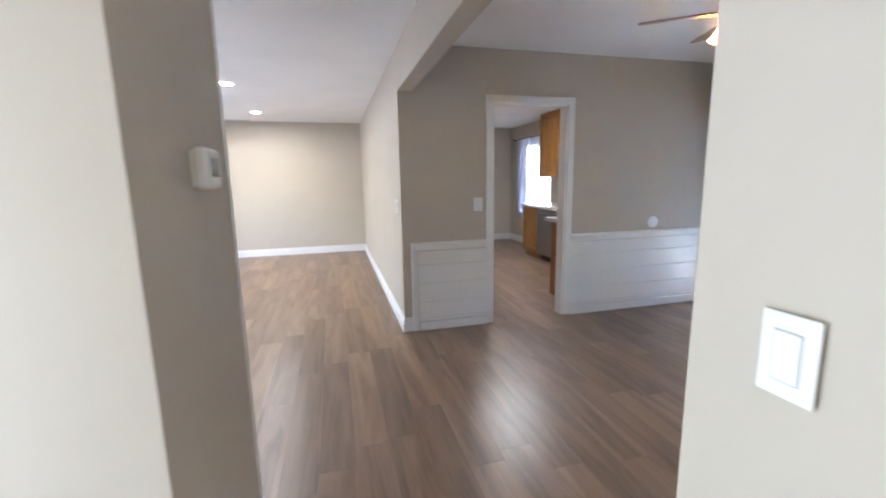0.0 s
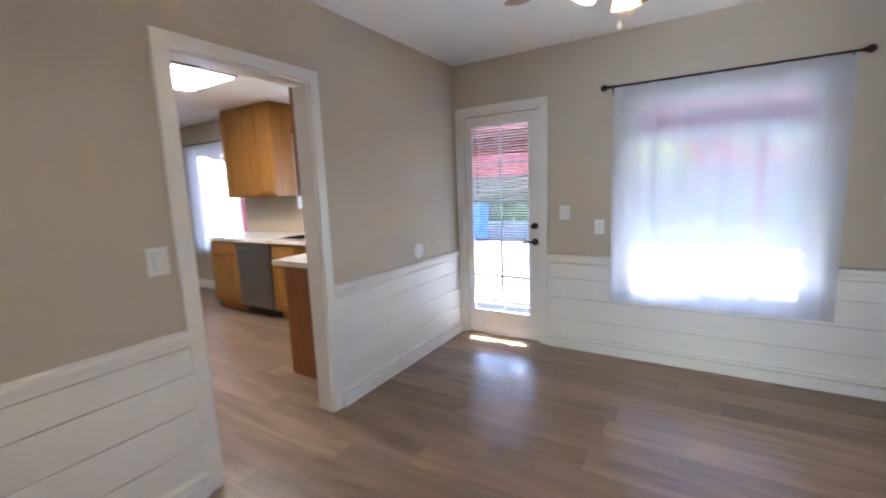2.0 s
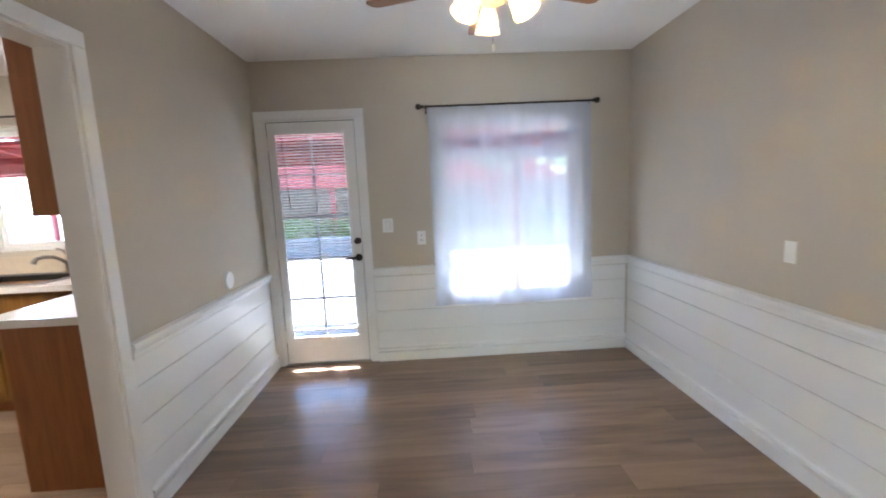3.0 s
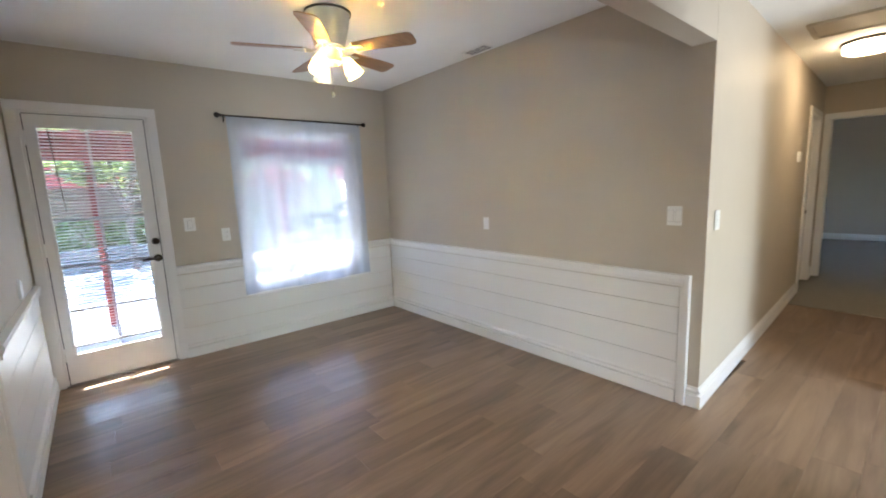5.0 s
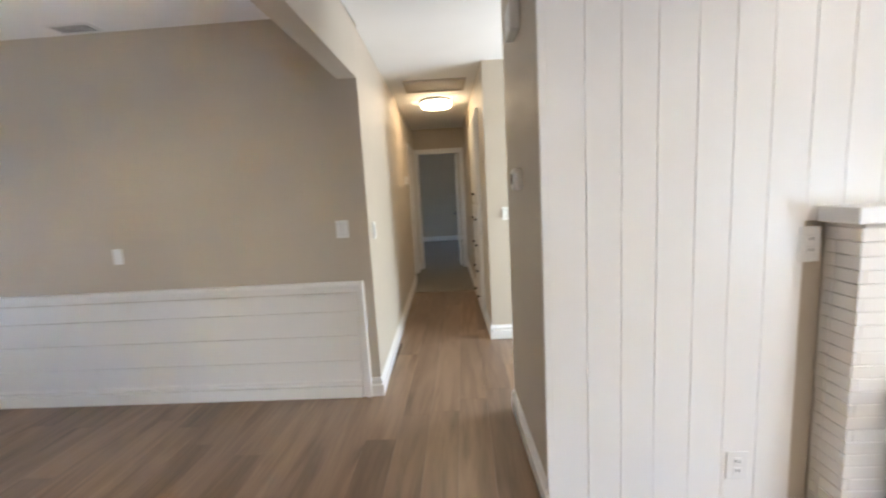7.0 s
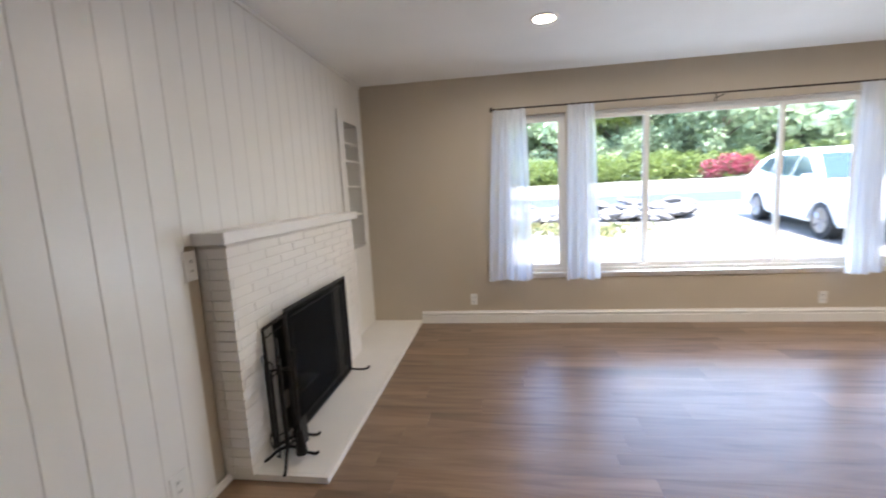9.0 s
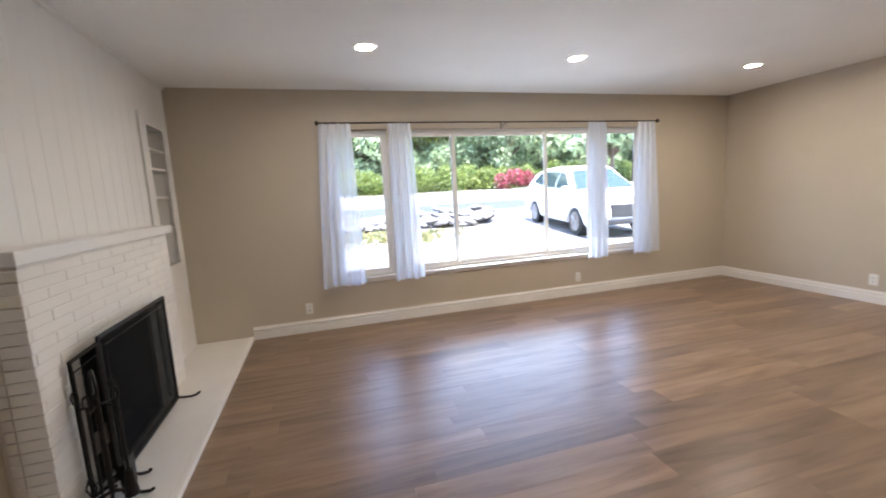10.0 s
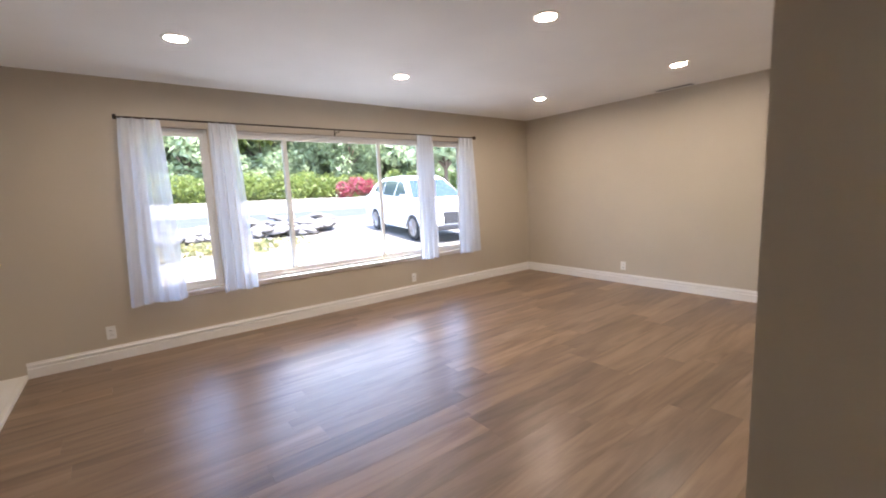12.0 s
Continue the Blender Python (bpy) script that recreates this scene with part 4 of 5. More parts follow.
def ceiling_fan(x, y, z, label, blade, turn=0.0, lit=True):
    t = thing("ceiling_fan", (x, y, z), label, "ceiling fan")
    m_body = plain("antique_white_metal", (0.62, 0.60, 0.52), 0.35, 0.1)
    part("motor_housing", lathe(bmesh.new(), [(0.0, 0.0), (0.138, 0.0), (0.140, -0.010), (0.132, -0.018), (0.118, -0.10), (0.098, -0.175), (0.092, -0.205), (0.0, -0.205)], (x, y, z), 40), m_body, t, "", True)
    part("band", lathe(bmesh.new(), [(0.136, -0.004), (0.1425, -0.004), (0.1425, -0.013), (0.134, -0.014)], (x, y, z), 40), M_BRONZE, t, "dark rim band", True)
    part("flywheel", lathe(bmesh.new(), [(0.0, -0.205), (0.080, -0.206), (0.080, -0.222), (0.0, -0.223)], (x, y, z), 32), m_body, t, "", True)
    part("switch_housing", lathe(bmesh.new(), [(0.060, -0.222), (0.066, -0.226), (0.066, -0.290), (0.050, -0.305), (0.0, -0.307)], (x, y, z), 32), m_body, t, "", True)
    for i in range(5):
        a = radians(72 * i + turn)
        rot = Matrix.Translation((x, y, z - 0.213)) @ Matrix.Rotation(a, 4, 'Z')
        bm = bmesh.new()
        chain(bm, [(0.075, 0.0, 0), (0.115, 0.012, -0.018), (0.15, 0.022, -0.012)], 0.006, 6)
        chain(bm, [(0.075, 0.0, 0), (0.115, -0.012, -0.018), (0.15, -0.022, -0.012)], 0.006, 6)
        box(bm, 0.145, 0.215, -0.034, 0.034, -0.014, -0.010)
        bmesh.ops.transform(bm, matrix=rot, verts=bm.verts)
        part("blade_iron", bm, m_body, t, "cream metal blade bracket")
        bm = bmesh.new()
        outline = [(0.165, -0.045), (0.30, -0.056), (0.52, -0.064), (0.548, -0.055), (0.558, -0.030), (0.558, 0.030), (0.548, 0.055), (0.52, 0.064), (0.30, 0.056), (0.165, 0.045)]
        up = [bm.verts.new((u, v, 0.003)) for u, v in outline]
        dn = [bm.verts.new((u, v, -0.003)) for u, v in outline]
        bm.faces.new(up)
        bm.faces.new(list(reversed(dn)))
        for k in range(len(outline)):
            bm.faces.new((up[k], dn[k], dn[(k + 1) % len(outline)], up[(k + 1) % len(outline)]))
        bmesh.ops.transform(bm, matrix=rot @ Matrix.Translation((0, 0, -0.006)) @ Matrix.Rotation(radians(-12), 4, 'X'), verts=bm.verts)
        part("blade", bm, blade, t)
    for a, m in ((120, M_SHADE), (240, M_SHADE), (0, M_SHADEDIM)) if lit else ():
        arm = Matrix.Translation((x, y, z - 0.275)) @ Matrix.Rotation(radians(a), 4, 'Z')
        bm = bmesh.new()
        chain(bm, [arm @ Vector((0.05, 0, 0)), arm @ Vector((0.085, 0, 0.008)), arm @ Vector((0.10, 0, -0.01))], 0.009)
        part("lamp_arm", bm, m_body, t, "", True)
        sm = arm @ Matrix.Translation((0.095, 0, 0.0)) @ Matrix.Rotation(radians(-28), 4, 'Y')
        part("glass_shade", lathe(bmesh.new(), [(0.022, 0.005), (0.030, -0.010), (0.042, -0.045), (0.050, -0.085), (0.058, -0.110), (0.055, -0.110), (0.046, -0.085), (0.038, -0.045), (0.020, -0.005)], m=sm, seg=24), m, t, "frosted bell glass shade", True)
        if m is M_SHADE:
            part("bulb", ball(bmesh.new(), sm @ Vector((0, 0, -0.062)), 0.020, (1, 1, 1), 14), M_BULB, t, "glowing bulb", True)
    bm = bmesh.new()
    rod(bm, (x, y, z - 0.305), (x, y, z - 0.47), 0.0016, None, 6)
    part("pull_chain", bm, M_NICKEL, t)
    bm = bmesh.new()
    lathe(bm, [(0.0, 0.0), (0.006, -0.006), (0.010, -0.022), (0.007, -0.034), (0.0, -0.036)], (x, y, z - 0.465), 14)
    part("chain_pull", bm, M_PLATE, t, "white chain pull", True)


ceiling_fan(2.555, 2.19, ZDIN, "white hugger ceiling fan with five wooden blades and lit glass shades", M_BLADE, -2.0)
ceiling_fan(1.75, 4.52, ZL, "white hugger ceiling fan with dark blades in the kitchen", M_BRONZE, 5.0, False)

# the hall, turned as one about the corner of the dining room
HALL_TURN = Matrix.Translation((XR, YC, 0)) @ Matrix.Rotation(radians(2.4), 4, 'Z') @ Matrix.Translation((-XR, -YC, 0))
for ob in HALL_PARTS:
    ob.matrix_basis = HALL_TURN @ ob.matrix_basis


# ---------------------------------------------------------------- panelled wall and fireplace
def panelled_wall():
    t = thing("panelling", (0, YP, 0), "white painted vertical board panelling", "panelling", kind="structure")
    rng = random.Random(9)
    x = XS - 0.004
    i = 0
    part("corner_trim", boxes((XS - 0.022, XS + 0.006, YP - 0.02, YP + 0.006, 0.0, ZL), bev=0.003), M_PANEL, t)
    x = XS - 0.022
    while x > XW + 0.02:
        w = 0.131 if i % 3 else 0.140
        x0 = max(x - w, XW)
        runs = [(0.0, ZL)]
        for a, b, za, zb in (NICHE, (-2.71, -1.11, 0.0, 1.185)):
            if x0 < b and x > a:
                if a <= x0 and x <= b:
                    runs = [r for r in ((0.0, za), (zb, ZL)) if r[1] - r[0] > 0.05] if za > 0.01 else [(zb, ZL)]
                elif b - x0 > 0.03 and x - a > 0.03:
                    runs = [r for r in ((0.0, za), (zb, ZL)) if r[1] - r[0] > 0.05] if za > 0.01 else [(zb, ZL)]
        for za, zb in runs:
            bm = boxes((x0 + 0.0008, x - 0.0008, YP - 0.022, YP, za, zb))
            bevel(bm, 0.0015, 1)
            part("board", bm, M_PANEL, t)
        x = x0
        i += 1
    structure("panelling_skirting", boxes((-1.12, XS - 0.004, YP, YP + 0.014, 0.001, 0.045), bev=0.003), M_PANEL, "low white skirting under the panelling", "baseboard")
    structure("crown_trim", boxes((XW, XS, YP, YP + 0.018, ZL - 0.022, ZL - 0.001), bev=0.004), M_PANEL, "thin white ceiling trim", "trim")


panelled_wall()

FX0, FX1, FYF = -2.72, -1.105, 2.015
fp = thing("fireplace", (-2.0, YP, 0), "white painted long-brick fireplace with black firebox", "fireplace")
for dims in ((FX0 + 0.01, FIREBOX[0], YP - 0.02, FYF - 0.0022, 0.035, 1.178), (FIREBOX[1], FX1 - 0.01, YP - 0.02, FYF - 0.0022, 0.035, 1.178), (FIREBOX[0], FIREBOX[1], YP - 0.02, FYF - 0.0022, FIREBOX[3], 1.19)):
    part("mortar_core", boxes(dims), M_MORTAR, fp)
fb = boxes((FIREBOX[0], FIREBOX[1], YP - 0.60, YP - 0.57, 0.04, 0.8), (FIREBOX[0] - 0.03, FIREBOX[0], YP - 0.6, FYF - 0.02, 0.04, 0.8), (FIREBOX[1], FIREBOX[1] + 0.03, YP - 0.6, FYF - 0.02, 0.04, 0.8), (FIREBOX[0], FIREBOX[1], YP - 0.6, FYF - 0.02, 0.74, 0.8), (FIREBOX[0], FIREBOX[1], YP - 0.6, FYF - 0.02, 0.037, 0.05))
part("firebox", fb, M_SOOT, fp, "sooty black firebox")


def bricks():
    """Long thin painted bricks, laid in running bond, that wrap round both ends."""
    h, j, length = 0.049, 0.0032, 0.29
    rng = random.Random(3)
    z = 0.040
    row = 0
    while z + h < 1.185:
        x = FX0 - (0.145 if row % 2 else 0.0)
        while x < FX1:
            a, b = max(x, FX0), min(x + length - j, FX1)
            x += length
            if b - a < 0.02:
                continue
            spans = [(a, b)]
            if z < FIREBOX[3]:
                spans = [s for s in ((a, min(b, FIREBOX[0])), (max(a, FIREBOX[1]), b)) if s[1] - s[0] > 0.02]
            for s0, s1 in spans:
                d = rng.uniform(-0.001, 0.0015)
                part("brick", bevel(boxes((s0, s1, FYF - 0.10 if s1 > FX1 - 0.01 or s0 < FX0 + 0.01 else FYF - 0.03, FYF + d, z, z + h - j)), 0.0025, 1), M_BRICK, fp)
        # end bricks
        for xe, sgn in ((FX1, -1), (FX0, 1)):
            y = YP
            a, b = sorted((xe, xe + sgn * 0.03))
            if FYF - 0.104 - y > 0.015:
                part("brick", bevel(boxes((a, b, y, FYF - 0.104, z, z + h - j)), 0.0025, 1), M_BRICK, fp)
        z += h
        row += 1


mt = tagged(part("mantel_shelf", boxes((-2.79, -1.068, YP, 2.04, 1.181, 1.24), bev=0.005), M_PANEL), "thick white painted wooden mantel shelf", "mantel")
hearth = thing("hearth", (-2.3, 2.1, 0), "low white painted hearth slab with raised front edge", "hearth")
part("slab", boxes((XW, -1.150, YP, 2.358, 0.0, 0.034), bev=0.004), M_BRICK, hearth)
part("front_edge", boxes((XW, -1.125, 2.359, 2.39, 0.0, 0.036), bev=0.004), M_BRICK, hearth)
part("end_edge", boxes((-1.149, -1.125, YP, 2.358, 0.0, 0.036), bev=0.004), M_BRICK, hearth)

# niche with shelves
nt = thing("built_in_niche", (-3.21, YP, 0.88), "white built-in wall niche with scalloped frame and empty shelves", "shelf niche")
a, b, z0, z1 = NICHE
part("niche_box", boxes((a - 0.012, a, YP - 0.24, YP - 0.004, z0 - 0.012, z1 + 0.012), (b, b + 0.012, YP - 0.24, YP - 0.004, z0 - 0.012, z1 + 0.012),
                        (a, b, YP - 0.24, YP - 0.228, z0 - 0.012, z1 + 0.012), (a, b, YP - 0.228, YP - 0.004, z0 - 0.012, z0), (a, b, YP - 0.228, YP - 0.004, z1, z1 + 0.012)), M_PANEL, nt)
part("frame_side", boxes((a - 0.10, a + 0.004, YP, YP + 0.016, z0 - 0.05, z1 + 0.085), bev=0.003), M_PANEL, nt)
part("frame_side", boxes((b - 0.004, b + 0.10, YP, YP + 0.016, z0 - 0.05, z1 + 0.085), bev=0.003), M_PANEL, nt)
part("frame_head", boxes((a + 0.004, b - 0.004, YP, YP + 0.016, z1, z1 + 0.085), bev=0.003), M_PANEL, nt)
part("frame_foot", boxes((a + 0.004, b - 0.004, YP, YP + 0.024, z0 - 0.05, z0), bev=0.003), M_PANEL, nt)
bm = bmesh.new()
for side, sg in ((a + 0.004, 1), (b - 0.004, -1)):
    n = 60
    pts = [(side, z0)]
    for k in range(n + 1):
        u = k / n
        pts.append((side + sg * (0.010 + 0.014 * abs(math.sin(u * math.pi * 4.5))), z0 + (z1 - z0) * u))
    pts.append((side, z1))
    f0 = [bm.verts.new((px, YP + 0.004, pz)) for px, pz in pts]
    f1 = [bm.verts.new((px, YP + 0.014, pz)) for px, pz in pts]
    bm.faces.new(f0)
    bm.faces.new(f1)
    for k in range(len(pts)):
        bm.faces.new((f0[k], f0[(k + 1) % len(pts)], f1[(k + 1) % len(pts)], f1[k]))
part("scalloped_edge", bm, M_PANEL, nt)
for z in (1.86, 1.70, 1.465, 1.20):
    part("shelf", boxes((a, b, YP - 0.226, YP - 0.006, z - 0.018, z), bev=0.002), M_PANEL, nt)
t = thing("cupboard_latch", (-2.96, YP, 0.68), "small white latch plate below the niche", "latch")
part("latch_plate", boxes((-2.985, -2.935, YP, YP + 0.008, 0.63, 0.735), bev=0.003), M_PLATE, t)
bm = bmesh.new()
rod(bm, (-2.96, YP + 0.008, 0.68), (-2.96, YP + 0.022, 0.68), 0.010)
part("latch_knob", bm, M_NICKEL, t, "", True)


def fire_screen():
    t = thing("fire_screen", (-1.78, 2.12, 0.037), "black iron folding fire screen with wire mesh on the hearth", "fire screen")
    x0, x1, y, z0, z1 = -2.23, -1.39, 2.10, 0.085, 0.79

    def panel(p0, p1, zt0, zt1, bars):
        p0, p1 = Vector((*p0, 0)), Vector((*p1, 0))
        up = Vector((0, 0, 1))
        A, B, C, D = p0 + up * z0, p1 + up * z0, p1 + up * zt1, p0 + up * zt0
        bm = bmesh.new()
        chain(bm, [A, B, C, D, A], 0.009, 8)
        fr = part("screen_frame", bm, M_IRON, t, "", True)
        bm = bmesh.new()
        nrm = (p1 - p0).cross(up).normalized() * 0.001
        vs = [bm.verts.new(q + s * nrm) for s in (1, -1) for q in (A, B, C, D)]
        bm.faces.new(vs[:4])
        bm.faces.new(list(reversed(vs[4:])))
        for k in range(4):
            bm.faces.new((vs[k], vs[(k + 1) % 4], vs[4 + (k + 1) % 4], vs[4 + k]))
        part("mesh", bm, M_MESH if bars else M_MESHOPEN, fr, "black wire mesh")
        bm = bmesh.new()
        inset = (p1 - p0) * 0.07
        chain(bm, [A + inset + up * 0.05, B - inset + up * 0.05, C - inset - up * 0.05, D + inset - up * 0.05, A + inset + up * 0.05], 0.0035, 6)
        part("inner_bar", bm, M_IRON, fr)
        if bars:
            bm = bmesh.new()
            for cx, cz, s in ((0.90, 0.62, 1), (0.90, 0.26, -1), (0.10, 0.62, 1), (0.10, 0.26, -1)):
                pts = []
                for k in range(15):
                    th = k / 14 * 4.4
                    r = 0.055 * (1 - k / 18)
                    pts.append(p0 + (p1 - p0) * cx + (p1 - p0).normalized() * r * math.cos(th) + up * (z0 + (zt0 - z0) * cz + s * r * math.sin(th) * 1.4) + nrm * 4)
                chain(bm, pts, 0.003, 5)
            part("scroll", bm, M_IRON, fr)

    panel((x0, y), (x1, y), z1, z1, True)
    panel((x1 + 0.01, y - 0.005), (x1 + 0.118, y - 0.06), 0.765, 0.725, False)
    panel((x0 - 0.01, y - 0.005), (x0 - 0.10, y - 0.08), 0.765, 0.725, False)
    for fx, out in ((x0 + 0.01, -1), (x1 - 0.01, -0.5)):
        for s in (1, -0.7):
            bm = bmesh.new()
            chain(bm, [(fx, y, z0 + 0.01), (fx + out * 0.03, y + s * 0.03, z0 - 0.010), (fx + out * 0.08, y + s * 0.065, 0.052), (fx + out * 0.12, y + s * 0.085, 0.043), (fx + out * 0.145, y + s * 0.095, 0.050)], 0.008, 8)
            part("foot", bm, M_IRON, t, "", True)


fire_screen()


def fire_tools():
    x, y = -1.245, 2.125
    t = thing("fire_tool_set", (x, y, 0.037), "black wrought-iron fire tool stand with poker, brush and shovel", "fire tools")
    bm = bmesh.new()
    rod(bm, (x, y, 0.10), (x, y, 0.58), 0.012)
    for z in (0.22, 0.40, 0.52):
        ball(bm, (x, y, z), 0.014, (1, 1, 0.8), 10)
    part("post", bm, M_IRON, t, "", True)
    bm = bmesh.new()
    for sg in (-1, 1):
        chain(bm, [Vector((x, y, 0.555)) + Vector((0.045 * math.sin(k / 10 * math.pi) * sg, sg * 0.030 * math.sin(k / 10 * math.pi), 0.13 * k / 10)) for k in range(11)], 0.008, 6)
    part("handle_loop", bm, M_IRON, t, "", True)
    for a in (20, 110, 200, 290):
        c, s = math.cos(radians(a)), math.sin(radians(a))
        bm = bmesh.new()
        chain(bm, [(x, y, 0.11), (x + 0.05 * c, y + 0.05 * s, 0.095), (x + 0.10 * c, y + 0.10 * s, 0.055), (x + 0.135 * c, y + 0.135 * s, 0.043), (x + 0.15 * c, y + 0.15 * s, 0.052)], 0.008, 8)
        part("foot", bm, M_IRON, t, "", True)
    bm = bmesh.new()
    chain(bm, [(x - 0.085, y + 0.03, 0.515), (x, y, 0.525), (x + 0.075, y, 0.515)], 0.005, 6)
    chain(bm, [(x, y - 0.075, 0.515), (x, y, 0.525), (x, y + 0.075, 0.515)], 0.005, 6)
    part("hook_bar", bm, M_IRON, t, "", True)
    for dx, dy, kind in ((-0.085, 0.03, "shovel"), (0.0, 0.075, "brush"), (0.075, 0, "poker"), (0, -0.075, "tongs")):
        bm = bmesh.new()
        px, py = x + dx, y + dy
        rod(bm, (px, py, 0.16), (px, py, 0.54), 0.007)
        chain(bm, [(px, py + 0.014 * math.sin(k / 8 * 6.28), 0.54 + 0.030 * (1 - math.cos(k / 8 * 6.28))) for k in range(9)], 0.004, 6)
        if kind == "shovel":
            box(bm, px - 0.055, px + 0.045, py + 0.006, py + 0.014, 0.060, 0.21)
            box(bm, px - 0.055, px - 0.050, py - 0.012, py + 0.006, 0.060, 0.20)
            box(bm, px + 0.040, px + 0.045, py - 0.012, py + 0.006, 0.060, 0.20)
        elif kind == "brush":
            rod(bm, (px, py, 0.075), (px, py, 0.20), 0.030, 0.016, 12)
        elif kind == "poker":
            chain(bm, [(px, py, 0.18), (px, py, 0.10), (px + 0.02, py, 0.12)], 0.005, 6)
        else:
            chain(bm, [(px, py, 0.20), (px, py - 0.02, 0.14), (px, py, 0.085)], 0.004, 6)
            chain(bm, [(px, py, 0.20), (px, py + 0.02, 0.14), (px, py, 0.085)], 0.004, 6)
        part(kind, bm, M_IRON, t, "", True)


fire_tools()


# ---------------------------------------------------------------- kitchen
def cabinet_door(parent, face, y0, y1, z0, z1, name="cabinet_door"):
    """Raised-panel door on a front at x = face that looks towards -x."""
    d = part(name, boxes((face - 0.019, face - 0.001, y0 + 0.002, y0 + 0.058, z0, z1), (face - 0.019, face - 0.001, y1 - 0.058, y1 - 0.002, z0, z1),
                         (face - 0.019, face - 0.001, y0 + 0.058, y1 - 0.058, z0, z0 + 0.058), (face - 0.019, face - 0.001, y0 + 0.058, y1 - 0.058, z1 - 0.058, z1), bev=0.003), M_OAK, parent)
    part("raised_panel", boxes((face - 0.008, face - 0.002, y0 + 0.059, y1 - 0.059, z0 + 0.059, z1 - 0.059)), M_OAK, d)
    part("raised_panel", boxes((face - 0.016, face - 0.0085, y0 + 0.078, y1 - 0.078, z0 + 0.078, z1 - 0.078), bev=0.006), M_OAK, d)


def base_unit(y0, y1, drawers=True):
    t = thing("base_cabinet", (3.87, (y0 + y1) / 2, 0), "honey oak kitchen base cabinet with raised-panel door", "cabinet", "kitchen base cabinets")
    part("body", boxes((3.575, XB - 0.003, y0 + 0.001, y1 - 0.001, 0.10, 0.872)), M_OAK, t)
    part("toe_kick", boxes((3.64, XB - 0.003, y0 + 0.001, y1 - 0.001, 0.0, 0.10)), M_CHERRY, t)
    n = max(1, round((y1 - y0) / 0.45))
    for i in range(n):
        a, b = y0 + (y1 - y0) * i / n, y0 + (y1 - y0) * (i + 1) / n
        cabinet_door(t, 3.575, a + 0.012, b - 0.012, 0.125, 0.68)
        part("drawer_front", boxes((3.556, 3.574, a + 0.014, b - 0.014, 0.71, 0.855), bev=0.005), M_OAK, t)


base_unit(6.51, 7.06)
base_unit(5.02, 5.885)
base_unit(4.62, 5.02)
t = thing("dishwasher", (3.85, 6.2, 0), "stainless steel dishwasher with black toe kick", "dishwasher")
part("body", boxes((3.60, XB - 0.02, 5.89, 6.505, 0.10, 0.868)), M_BLACK, t)
part("door_panel", boxes((3.545, 3.60, 5.895, 6.50, 0.115, 0.865), bev=0.006, seg=3), M_STEEL, t)
bm = bmesh.new()
chain(bm, [(3.545, 5.95, 0.80), (3.515, 5.955, 0.80), (3.515, 6.44, 0.80), (3.545, 6.445, 0.80)], 0.009, 10)
part("handle", bm, M_STEEL, t, "bar handle", True)
part("kick_plate", boxes((3.63, 3.66, 5.895, 6.50, 0.005, 0.10)), M_BLACK, t)

t = thing("base_cabinet", (3.2, 4.28, 0), "base cabinet with red-brown end panel beside the doorway", "cabinet", "kitchen base cabinets")
part("body", boxes((2.745, 3.57, YA + T + 0.003, 4.565, 0.10, 0.872)), M_OAK, t)
part("end_panel", boxes((2.725, 2.744, YA + T + 0.003, 4.57, 0.0, 0.872), bev=0.002), M_CHERRY, t, "red-brown end panel")
part("toe_kick", boxes((2.80, 3.57, YA + T + 0.003, 4.50, 0.0, 0.10)), M_CHERRY, t)
for a, b in ((2.76, 3.16), (3.16, 3.56)):
    part("cabinet_door", boxes((a + 0.01, b - 0.01, 4.566, 4.584, 0.125, 0.68), bev=0.004), M_OAK, t)
    part("drawer_front", boxes((a + 0.01, b - 0.01, 4.566, 4.584, 0.71, 0.855), bev=0.004), M_OAK, t)

SX0, SX1, SY0, SY1 = 3.63, 4.04, 5.15, 5.83
tagged(part("kitchen_counter", boxes((3.53, SX0, 4.62, 7.08, 0.873, 0.912), (SX1, XB - 0.002, 4.62, 7.08, 0.873, 0.912), (SX0, SX1, 4.62, SY0, 0.873, 0.912), (SX0, SX1, SY1, 7.08, 0.873, 0.912),
                                     (2.66, XB - 0.002, YA + T + 0.002, 4.62, 0.873, 0.912)), M_QUARTZ), "pale quartz L-shaped kitchen worktop", "worktop")
structure("backsplash", boxes((XB - 0.010, XB - 0.001, 4.0, 7.06, 0.913, 1.05)), M_SPLASH, "beige tile kitchen backsplash", "backsplash")
t = thing("kitchen_sink", (3.83, 5.49, 0.9), "black drop-in kitchen sink with steel rim", "sink")
part("basin", boxes((SX0, SX0 + 0.012, SY0, SY1, 0.70, 0.913), (SX1 - 0.012, SX1, SY0, SY1, 0.70, 0.913), (SX0, SX1, SY0, SY0 + 0.012, 0.70, 0.913), (SX0, SX1, SY1 - 0.012, SY1, 0.70, 0.913), (SX0, SX1, SY0, SY1, 0.69, 0.702)), M_BLACK, t)
part("rim", boxes((SX0 - 0.02, SX0 + 0.004, SY0 - 0.02, SY1 + 0.02, 0.9125, 0.922), (SX1 - 0.004, SX1 + 0.02, SY0 - 0.02, SY1 + 0.02, 0.9125, 0.922), (SX0 + 0.004, SX1 - 0.004, SY0 - 0.02, SY0 + 0.004, 0.9125, 0.922), (SX0 + 0.004, SX1 - 0.004, SY1 - 0.004, SY1 + 0.02, 0.9125, 0.922), bev=0.003), M_STEEL, t, "steel rim")
t = thing("kitchen_faucet", (4.085, 5.345, 0.912), "brushed nickel kitchen faucet with low curved spout", "faucet")
bm = bmesh.new()
